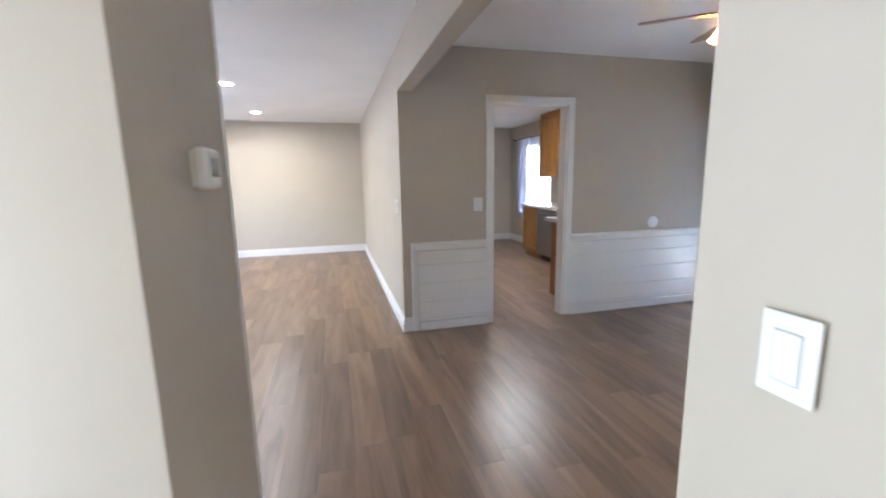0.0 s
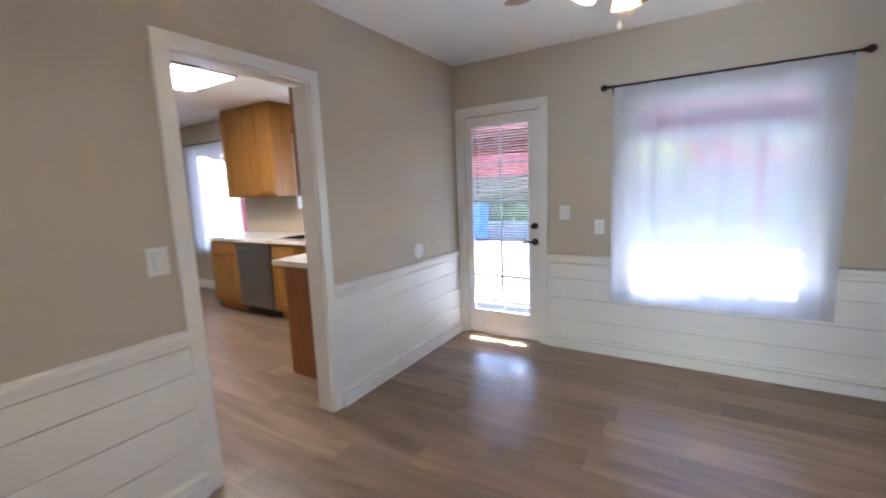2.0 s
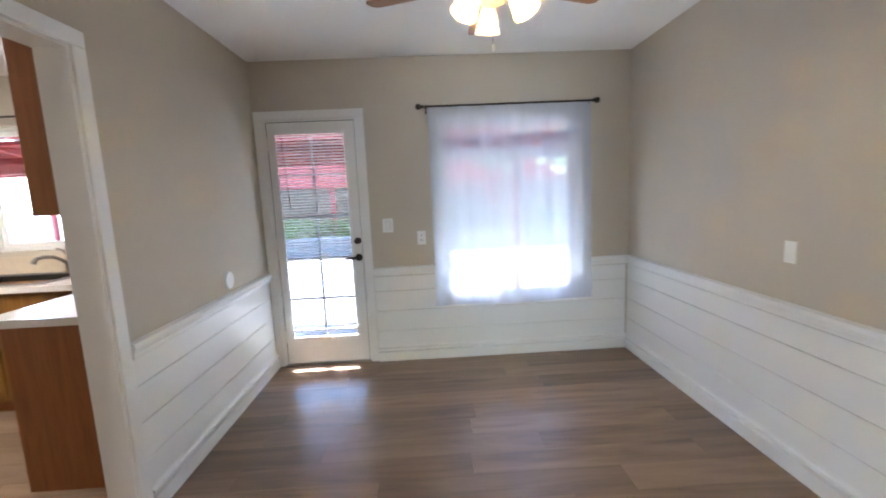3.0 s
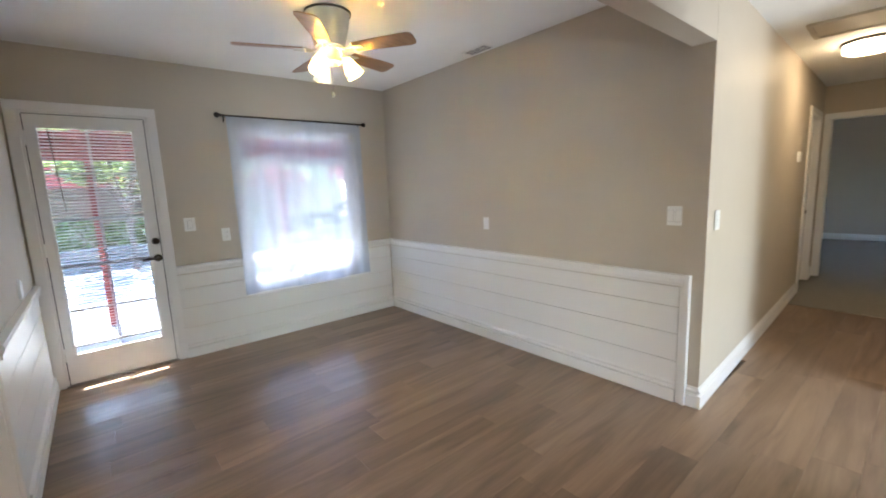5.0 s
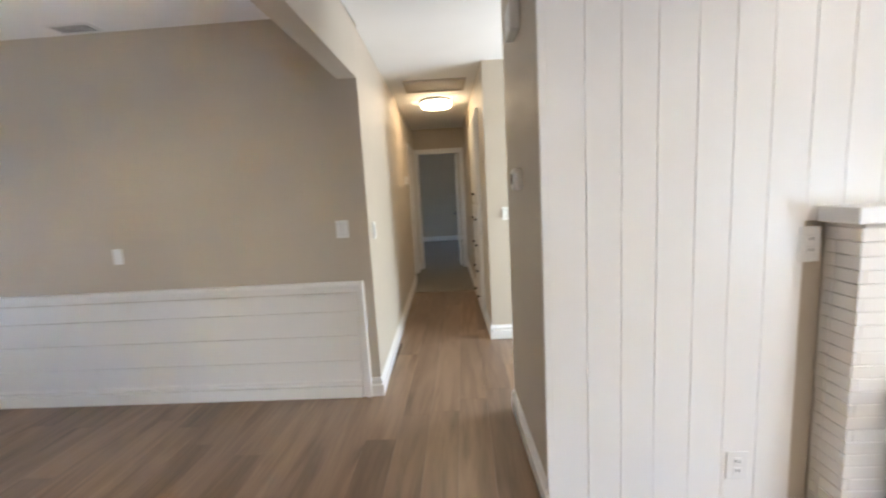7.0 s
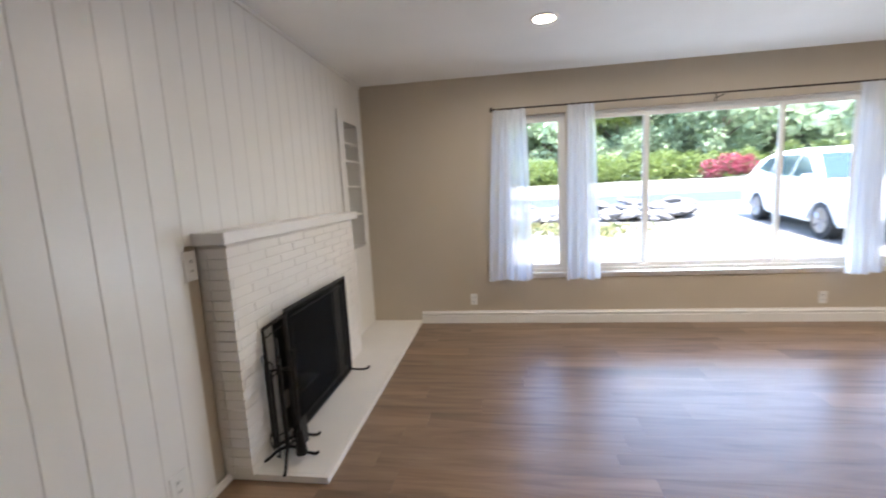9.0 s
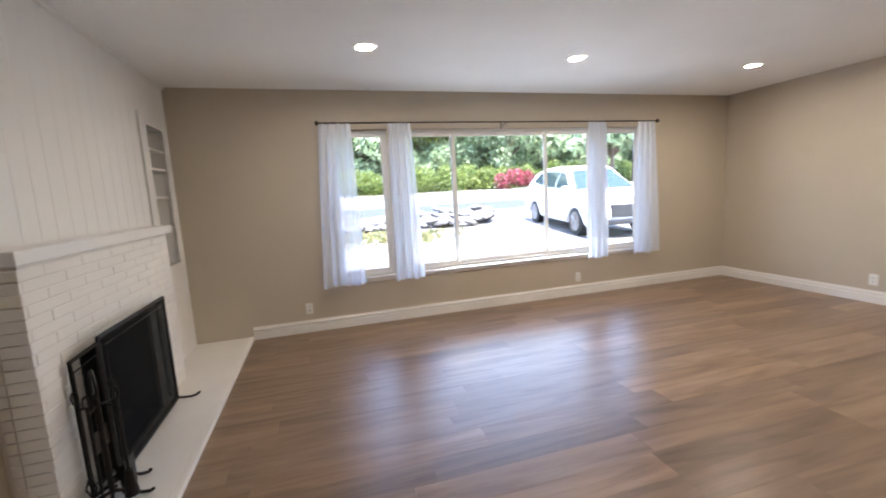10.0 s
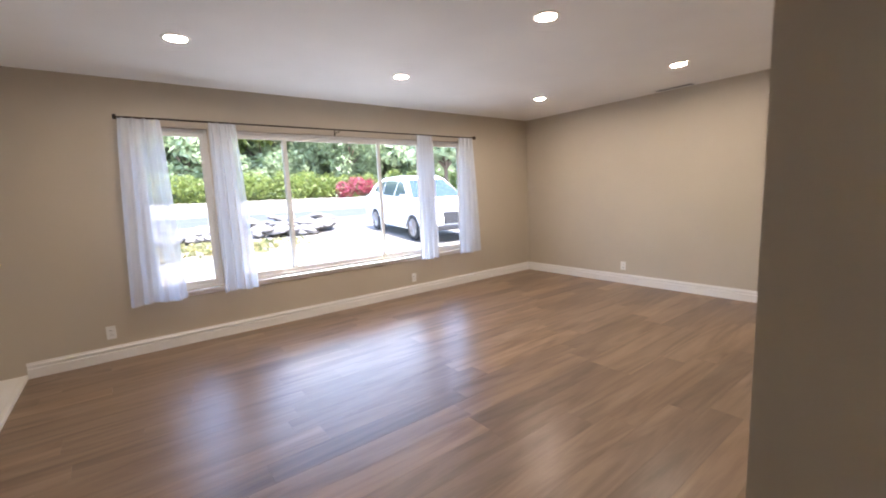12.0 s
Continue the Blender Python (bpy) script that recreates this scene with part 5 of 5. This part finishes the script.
rod(bm, (4.085, 5.345, 0.912), (4.085, 5.345, 0.930), 0.034, 0.030, 18)
rod(bm, (4.085, 5.345, 0.928), (4.075, 5.348, 1.025), 0.026, 0.020, 18)
part("body", bm, M_NICKEL, t, "", True)
bm = bmesh.new()
chain(bm, [(4.08, 5.347, 0.975), (4.03, 5.358, 1.025), (3.98, 5.372, 1.056), (3.92, 5.388, 1.066), (3.87, 5.402, 1.058), (3.855, 5.406, 1.030)], 0.0125, 12)
rod(bm, (3.862, 5.404, 1.050), (3.850, 5.407, 1.022), 0.016, 0.017, 12)
part("spout", bm, M_NICKEL, t, "", True)
bm = bmesh.new()
chain(bm, [(4.075, 5.348, 1.02), (4.078, 5.352, 1.06), (4.068, 5.382, 1.098), (4.06, 5.41, 1.108)], 0.009, 8)
part("lever", bm, M_NICKEL, t, "", True)

t = thing("wall_cabinet", (4.0, 6.5, 1.39), "honey oak wall cabinet with three raised-panel doors", "cabinet", "kitchen wall cabinets")
part("body", boxes((3.83, XB - 0.003, 6.03, 6.985, 1.375, ZL - 0.005)), M_OAK, t)
for i in range(3):
    cabinet_door(t, 3.83, 6.045 + 0.315 * i, 6.345 + 0.315 * i, 1.40, 2.36)
t = thing("wall_cabinet", (3.3, 4.13, 1.39), "wall cabinet with red-brown end panel beside the doorway", "cabinet", "kitchen wall cabinets")
part("body", boxes((2.71, XB - 0.003, YA + T + 0.003, 4.29, 1.385, ZL - 0.005)), M_OAK, t)
part("end_panel", boxes((2.692, 2.709, YA + T + 0.003, 4.295, 1.383, ZL - 0.005), bev=0.002), M_CHERRY, t, "red-brown end panel")
for i in range(3):
    part("cabinet_door", boxes((2.72 + 0.46 * i, 3.17 + 0.46 * i, 4.291, 4.309, 1.40, 2.37), bev=0.004), M_OAK, t)


# ---------------------------------------------------------------- outdoors
def ground_z(x):
    if x > XB:
        return -0.10
    if x > XW - 0.1:
        return -0.16
    return min(-0.08 + 0.048 * (XW - x), 1.50)


def make_ground():
    bm = bmesh.new()
    xs = [-900, -300, -120, -60, -45, -36.5, -30, -22, -14, -9, -6, XW - 0.1, XW - 0.05, 0, XB + 0.05, XB + 0.1, 8, 14, 25, 60, 150, 400, 900]
    ys = [-900, -300, -100, -40, -15, 0, 15, 40, 100, 300, 900]
    g = [[bm.verts.new((x, y, ground_z(x) - (0.02 if x < -60 or x > 60 else 0))) for y in ys] for x in xs]
    for i in range(len(xs) - 1):
        for k in range(len(ys) - 1):
            bm.faces.new((g[i][k], g[i + 1][k], g[i + 1][k + 1], g[i][k + 1]))
    structure("ground", bm, M_GROUND, "pale dry dirt and gravel yard", "ground")


make_ground()
bm = bmesh.new()
g = [[bm.verts.new((x, y, ground_z(x) + 0.012)) for y in (-60, 60)] for x in (-16.0, -20.5)]
bm.faces.new((g[0][0], g[0][1], g[1][1], g[1][0]))
r = bmesh.ops.extrude_face_region(bm, geom=list(bm.faces))
bmesh.ops.translate(bm, vec=(0, 0, -0.05), verts=[v for v in r["geom"] if isinstance(v, bmesh.types.BMVert)])
structure("road", bm, M_SHADEDROAD, "asphalt lane across the front yard, tree shade in its dark colour", "road")
structure("patio_slab", boxes((XB + 0.15, 10.5, -2.0, 12.0, -0.14, -0.04)), M_CONC, "pale concrete patio slab", "patio")


def leaves(name, blobs, n, size, material, parent=None, seed=1, flat=1.0):
    """Many small leaf clumps scattered in and on a set of ellipsoids (x, y, z, rx, ry, rz)."""
    rng = np.random.default_rng(seed)
    vol = np.array([b[3] * b[4] * b[5] for b in blobs]) ** 0.7
    pick = rng.choice(len(blobs), n, p=vol / vol.sum())
    B = np.array(blobs)[pick]
    d = rng.normal(size=(n, 3))
    d /= np.linalg.norm(d, axis=1)[:, None]
    rad = rng.uniform(0.35, 1.08, n) ** 0.5
    c = B[:, :3] + d * rad[:, None] * B[:, 3:]
    u = rng.normal(size=(n, 3))
    u /= np.linalg.norm(u, axis=1)[:, None]
    v = np.cross(u, rng.normal(size=(n, 3)))
    v /= np.linalg.norm(v, axis=1)[:, None]
    s = (size * rng.uniform(0.5, 1.3, n))[:, None]
    quad = np.stack([c - u * s, c - v * s * 0.45, c + u * s, c + v * s * 0.45], axis=1).reshape(-1, 3)
    me = bpy.data.meshes.new(name)
    me.from_pydata(quad.tolist(), [], [(4 * i, 4 * i + 1, 4 * i + 2, 4 * i + 3) for i in range(n)])
    me.materials.append(material)
    ob = new(name, me)
    if parent is not None:
        ob.parent = parent
        ob.location = -Vector(parent.location)
    return ob


def tree(x, y, h, spread, seed, material, label, trunk_r=0.16, n=2600, size=0.22):
    rng = random.Random(seed)
    z = ground_z(x)
    t = thing("tree", (x, y, z), label, "tree", "trees round the house")
    bm = bmesh.new()
    fork = h * 0.32
    rod(bm, (x, y, z - 0.2), (x + 0.1, y, z + fork), trunk_r, trunk_r * 0.7, 10)
    blobs = []
    for k in range(7):
        a = k * 0.9 + rng.uniform(-0.3, 0.3)
        r = spread * rng.uniform(0.35, 0.85)
        tip = Vector((x + r * math.cos(a), y + r * math.sin(a), z + h * rng.uniform(0.5, 0.92)))
        midp = Vector((x + 0.45 * r * math.cos(a), y + 0.45 * r * math.sin(a), z + fork + (tip.z - z - fork) * 0.55))
        rod(bm, (x + 0.1, y, z + fork * 0.95), midp, trunk_r * 0.5, trunk_r * 0.3, 8)
        rod(bm, midp, tip, trunk_r * 0.3, trunk_r * 0.08, 6)
        for q in range(3):
            blobs.append((tip.x + rng.uniform(-0.5, 0.5) * spread * 0.5, tip.y + rng.uniform(-0.5, 0.5) * spread * 0.5, tip.z + rng.uniform(-0.25, 0.15) * h * 0.4,
                          spread * rng.uniform(0.22, 0.42), spread * rng.uniform(0.22, 0.42), h * rng.uniform(0.08, 0.17)))
    part("trunk", bm, M_BARK, t, "", True)
    leaves("crown", blobs, n, size, material, t, seed)


rng = random.Random(5)
hb = [(-35.5 + rng.uniform(-0.7, 0.7), -14 + k * 0.85 + rng.uniform(-0.3, 0.3), 1.5 + rng.uniform(0.4, 1.2), 1.1, rng.uniform(0.7, 1.2), rng.uniform(0.8, 1.5)) for k in range(72)]
# Slope added behind the trees to fill gaps; haze mixed into its green.
bm = bmesh.new()
rngh = random.Random(3)
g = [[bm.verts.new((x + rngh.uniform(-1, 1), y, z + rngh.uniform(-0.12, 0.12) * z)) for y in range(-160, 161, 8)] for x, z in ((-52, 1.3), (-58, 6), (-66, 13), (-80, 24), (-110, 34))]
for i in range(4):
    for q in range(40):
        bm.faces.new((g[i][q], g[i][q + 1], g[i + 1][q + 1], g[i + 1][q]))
structure("backdrop", bm, plain("haze_backdrop_green", (0.20, 0.26, 0.17), 0.9, 0, 0.25, 0.35), "added backdrop slope beyond the woods, haze put into its green", "hillside")
tagged(leaves("hedge", hb, 30000, 0.17, M_LEAF, None, 8), "long unclipped green hedge across the lane", "hedge", kind="stuff")
wb_ = [(-40.5 + rng.uniform(-2.5, 1.0), -22 + k * 0.62 + rng.uniform(-0.5, 0.5), 2.4 + 7.5 * rng.random() ** 1.2, 1.9, rng.uniform(1.2, 2.2), rng.uniform(1.0, 1.9)) for k in range(130)]
tagged(leaves("far_woods", wb_, 60000, 0.24, M_LEAFHAZE, None, 18), "dense green woods behind the hedge", "woods", kind="stuff")
# Second layer added to fill gaps; haze is in its leaf colour.
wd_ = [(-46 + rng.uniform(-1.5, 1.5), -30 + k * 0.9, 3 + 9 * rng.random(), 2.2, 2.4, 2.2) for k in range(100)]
tagged(leaves("far_woods", wd_, 60000, 0.55, M_LEAFHAZE, None, 19), "added woods layer farther back, leaves paled for haze", "woods", kind="stuff")
fbz = [(-33.6 + rng.uniform(-0.4, 0.4), 18.8 + k * 0.55, 1.5 + rng.uniform(0.4, 1.3), 0.7, 0.6, 0.75) for k in range(6)]
tagged(leaves("flowering_bush", fbz, 1500, 0.17, M_FLOWER, None, 9), "bush with red blossom before the hedge", "bush")
for k, (x, y, h, sp, m) in enumerate(((-41, -8, 9, 4.6, M_LEAFHAZE), (-43, 1, 11, 5.2, M_LEAF), (-40, 8, 8, 4.2, M_LEAFHAZE), (-44, 15, 11, 5.0, M_LEAF), (-41, 23, 10, 5.0, M_LEAFHAZE), (-43, 31, 11, 5.4, M_LEAFHAZE), (-40, 39, 10, 5.0, M_LEAF), (-30, 30, 9, 4.4, M_LEAFHAZE), (-26, 24.5, 7.5, 3.6, M_LEAFHAZE), (-52, 5, 14, 7, M_LEAFHAZE), (-53, 20, 14, 7, M_LEAFHAZE), (-52, 36, 14, 7, M_LEAFHAZE))):
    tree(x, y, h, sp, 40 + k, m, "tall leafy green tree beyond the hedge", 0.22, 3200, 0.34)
for k, (x, y, h, sp) in enumerate(((10.2, 0.2, 4.2, 1.5), (10.6, 2.9, 4.0, 1.4), (19.0, 9.5, 7.0, 3.4), (19.0, -4.0, 8.0, 3.6), (20.0, 14.0, 8.0, 3.8))):
    tree(x, y, h, sp, 70 + k, M_LEAF if k % 2 else M_LEAFHAZE, "leafy garden tree behind the patio", 0.07, 2000, 0.12)
sb = [(12.6 + rng.uniform(-0.3, 0.5), -3 + k * 0.75, 0.30 + rng.uniform(0, 0.25), 0.6, 0.55, rng.uniform(0.4, 0.75)) for k in range(20)]
tagged(leaves("garden_shrubs", sb, 5000, 0.11, M_LEAF, None, 12), "low green shrubs along the patio wall", "shrubs", kind="stuff")
structure("garden_wall", boxes((11.7, 11.95, -6.0, 16.0, -0.14, 0.36), bev=0.02), M_CONC, "low pale concrete garden wall", "garden wall")


def patio_cover():
    t = thing("patio_cover", (5.3, 4.0, 0), "red painted wooden patio cover on posts", "patio cover")
    xe, drop = 6.25, 0.20
    for x0, x1 in ((4.36, 4.57), (4.578, 4.79), (4.798, 5.015), (5.10, 5.34), (5.348, 5.63), (5.638, 5.93), (5.938, 6.25)):
        zz = 2.40 - drop * (x0 - XB)
        part("roof_board", boxes((x0, x1, -1.5, 10.5, zz + 0.04, zz + 0.09)), M_RED, t)
    for k in range(13):
        y = -1.3 + k * 0.95
        za, zb = 2.40, 2.40 - drop * (xe - XB)
        bm = bmesh.new()
        v = [bm.verts.new(p) for p in ((XB + 0.18, y, za), (xe, y, zb), (xe, y, zb + 0.09), (XB + 0.18, y, za + 0.09), (XB + 0.18, y + 0.045, za), (xe, y + 0.045, zb), (xe, y + 0.045, zb + 0.09), (XB + 0.18, y + 0.045, za + 0.09))]
        for f in ((0, 1, 2, 3), (7, 6, 5, 4), (0, 4, 5, 1), (1, 5, 6, 2), (2, 6, 7, 3), (3, 7, 4, 0)):
            bm.faces.new([v[i] for i in f])
        part("rafter", bm, M_RED, t)
    part("front_beam", boxes((6.02, 6.12, -1.5, 10.5, 1.86, 1.985), bev=0.006), M_RED, t)
    part("fascia", boxes((6.255, 6.285, -1.5, 10.5, 1.84, 2.16)), M_RED, t)
    for y in (-1.2, 1.35, 3.42, 6.1, 10.2):
        part("post", boxes((6.03, 6.11, y - 0.04, y + 0.04, -0.04, 1.86), bev=0.005), M_RED, t, "red square post")


patio_cover()

# red carport and blue bin beyond the patio
t = thing("carport", (13.5, 4.0, -0.1), "low red-roofed carport beyond the patio", "carport")
part("fascia", boxes((12.9, 13.05, -5.0, 13.5, 1.72, 3.35)), M_RED, t, "red painted fascia boards")
part("roof", boxes((12.8, 17.4, -5.2, 13.7, 3.35, 3.5)), M_ROOF, t)
part("back_wall", boxes((17.0, 17.15, -5.0, 13.5, -0.12, 3.35)), M_STUCCO, t)
for y in (-4.6, 0.6, 5.2, 9.4, 13.1):
    part("post", boxes((12.92, 13.03, y - 0.06, y + 0.06, -0.12, 1.72)), M_RED, t, "red square post")
t = thing("wheelie_bin", (10.9, 7.1, -0.08), "blue plastic wheeled bin beyond the patio", "bin")
bm = bmesh.new()
vs = box(bm, 10.6, 11.2, 6.8, 7.4, -0.04, 0.92)
for v in vs:
    if v.co.z < 0.2:
        v.co.x, v.co.y = 10.9 + (v.co.x - 10.9) * 0.8, 7.1 + (v.co.y - 7.1) * 0.8
part("body", bevel(bm, 0.03), M_BLUE, t)
part("lid", boxes((10.56, 11.24, 6.76, 7.44, 0.93, 0.99), bev=0.02), M_BLUE, t)


def suv():
    """White sport utility vehicle; built along its own x, nose to +x, then parked."""
    t = thing("parked_car", (0, 0, 0), "white sport utility vehicle parked on the drive", "car")
    W = 0.93
    side = [(-2.30, 0.42), (-2.36, 0.62), (-2.33, 0.98), (-2.20, 1.10), (1.05, 1.06), (1.95, 0.98), (2.26, 0.84), (2.34, 0.62), (2.30, 0.34),
            (1.90, 0.27), (1.83, 0.52), (1.66, 0.70), (1.42, 0.75), (1.18, 0.70), (1.01, 0.52), (0.95, 0.27),
            (-0.95, 0.27), (-1.01, 0.52), (-1.18, 0.70), (-1.42, 0.75), (-1.66, 0.70), (-1.83, 0.52), (-1.90, 0.30)]

    def loft(pts, y0, y1, inset0, inset1, mat, name, bev):
        bm = bmesh.new()
        a = [bm.verts.new((x, y0 + inset0, z)) for x, z in pts]
        b = [bm.verts.new((x, y1 - inset1, z)) for x, z in pts]
        bm.faces.new(a)
        bm.faces.new(b)
        n = len(pts)
        for i in range(n):
            bm.faces.new((a[i], a[(i + 1) % n], b[(i + 1) % n], b[i]))
        if bev:
            es = [e for e in bm.edges if abs(e.verts[0].co.y - e.verts[1].co.y) < 1e-4]
            bmesh.ops.bevel(bm, geom=es, offset=bev, segments=3, affect='EDGES', clamp_overlap=True)
        return part(name, bm, mat, t, "", True)

    loft(side, -W, W, 0, 0, M_CARPAINT, "body", 0.05)
    # cabin narrows to the roof
    bm = bmesh.new()
    low = [(-2.20, 1.06), (1.12, 1.04)]
    cab = [(-2.26, 1.05, 0.88), (-1.86, 1.50, 0.70), (-1.35, 1.64, 0.64), (-0.10, 1.70, 0.62), (0.30, 1.63, 0.64), (1.25, 1.05, 0.88)]
    a = [bm.verts.new((x, -w_, z)) for x, z, w_ in cab]
    b = [bm.verts.new((x, w_, z)) for x, z, w_ in cab]
    bm.faces.new(a)
    bm.faces.new(b)
    for i in range(6):
        bm.faces.new((a[i], a[(i + 1) % 6], b[(i + 1) % 6], b[i]))
    bmesh.ops.bevel(bm, geom=list(bm.edges), offset=0.05, segments=3, affect='EDGES', clamp_overlap=True)
    part("cabin", bm, M_CARPAINT, t, "", True)

    def side_glass(pts, s):
        bm = bmesh.new()
        outer = []
        for x, z in pts:
            w_ = 0.88 - (z - 1.05) / 0.57 * 0.225 + 0.012
            outer.append(bm.verts.new((x, s * w_, z)))
        inner = [bm.verts.new(v.co - Vector((0, s * 0.05, 0))) for v in outer]
        bm.faces.new(outer)
        bm.faces.new(inner)
        n = len(pts)
        for i in range(n):
            bm.faces.new((outer[i], outer[(i + 1) % n], inner[(i + 1) % n], inner[i]))
        part("side_window", bm, M_CARGLASS, t, "dark side window")

    for s in (-1, 1):
        side_glass([(0.05, 1.13), (0.98, 1.13), (0.40, 1.50), (0.05, 1.57)], s)
        side_glass([(-0.92, 1.15), (-0.02, 1.13), (-0.02, 1.57), (-0.92, 1.56)], s)
        side_glass([(-1.72, 1.26), (-1.0, 1.17), (-1.0, 1.55), (-1.45, 1.49)], s)
        part("door_mirror", boxes((0.78, 0.92, s * 0.92 - 0.09, s * 0.92 + 0.09, 1.06, 1.20), bev=0.03), M_CARPAINT, t)
        part("headlight", boxes((2.02, 2.27, s * 0.72 - 0.16, s * 0.72 + 0.16, 0.72, 0.84), bev=0.03), M_CARGLASS, t, "dark glossy headlight")
        part("tail_light", boxes((-2.36, -2.22, s * 0.78 - 0.12, s * 0.78 + 0.12, 0.82, 1.02), bev=0.02), M_RED, t, "red tail light")
    bm = bmesh.new()
    v = [bm.verts.new(p) for p in ((0.42, -0.55, 1.57), (0.42, 0.55, 1.57), (1.16, 0.78, 1.11), (1.16, -0.78, 1.11))]
    for q in v:
        q.co += Vector((0.012, 0, 0.014))
    f = bm.faces.new(v)
    r = bmesh.ops.extrude_face_region(bm, geom=[f])
    bmesh.ops.translate(bm, vec=(-0.03, 0, -0.03), verts=[q for q in r["geom"] if isinstance(q, bmesh.types.BMVert)])
    part("windscreen", bm, M_CARGLASS, t, "dark windscreen")
    part("grille", boxes((2.24, 2.345, -0.48, 0.48, 0.50, 0.80), bev=0.02), M_BLACK, t, "black grille")
    part("bumper", boxes((2.18, 2.37, -0.85, 0.85, 0.34, 0.47), bev=0.03), M_BLACK, t, "black lower bumper")
    for x in (-1.42, 1.42):
        for s in (-1, 1):
            bm = bmesh.new()
            rod(bm, (x, s * 0.70, 0.35), (x, s * 0.92, 0.35), 0.35, None, 32)
            tyre = part("wheel", bevel(bm, 0.02, 2), M_TYRE, t, "", True)
            bm = bmesh.new()
            rod(bm, (x, s * 0.90, 0.35), (x, s * 0.93, 0.35), 0.235, None, 24)
            part("rim", bm, M_STEEL, tyre, "alloy rim", True)
            bm = bmesh.new()
            for k in range(5):
                c, sn = math.cos(k * 1.2566), math.sin(k * 1.2566)
                rod(bm, (x, s * 0.935, 0.35), (x + 0.21 * c, s * 0.935, 0.35 + 0.21 * sn), 0.035, 0.025, 6)
            part("spokes", bm, M_STEEL, tyre)
    tilt = math.degrees(math.atan(0.048))
    cx, cy = -9.35, 10.3
    t.matrix_world = pose(cx, cy, ground_z(cx), 0, 0, -9) @ pose(0, 0, 0, 0, tilt, 0)


suv()


def rock_bed():
    t = thing("rock_border", (-12.0, 5.5, 0), "border of stacked grey fieldstones in the yard", "rocks")
    rngr = random.Random(17)
    meshes = []
    for k in range(6):
        bm = bmesh.new()
        bmesh.ops.create_icosphere(bm, subdivisions=2, radius=0.5)
        for v in bm.verts:
            v.co *= 1 + 0.35 * noise.noise(v.co * 1.8 + Vector((k * 7, 0, 0)))
            v.co.z *= 0.55
        me = bpy.data.meshes.new("stone")
        bm.to_mesh(me)
        bm.free()
        me.materials.append(M_STONE)
        meshes.append(me)
    for k in range(170):
        y = rngr.uniform(1.0, 8.6)
        x = -12.2 + rngr.uniform(-0.9, 0.9)
        layer = rngr.random() * (1 - abs(x + 12.2) / 1.1)
        s = rngr.uniform(0.28, 0.58)
        o = new("stone", meshes[k % 6])
        o.parent = t
        o.location = (x + 12.0, y - 5.5, ground_z(x) + 0.12 + 0.42 * layer)
        o.rotation_euler = (rngr.uniform(-0.3, 0.3), rngr.uniform(-0.3, 0.3), rngr.uniform(0, 6))
        o.scale = (s * 1.3, s, s * 0.9)


rock_bed()
tagged(leaves("dry_grass", [(-9.8 + rng.uniform(-1.2, 0.8), rng.uniform(1.5, 6.5), ground_z(-9.5) + 0.06, 0.7, 0.8, 0.12) for _ in range(16)], 2500, 0.09, leafy("dry_grass_blades", (0.22, 0.20, 0.08), (0.28, 0.25, 0.12), (0.14, 0.17, 0.06)), None, 15), "patches of dry grass in the yard", "grass", kind="stuff")

# ---------------------------------------------------------------- many small pieces last
bricks()
lay_planks()
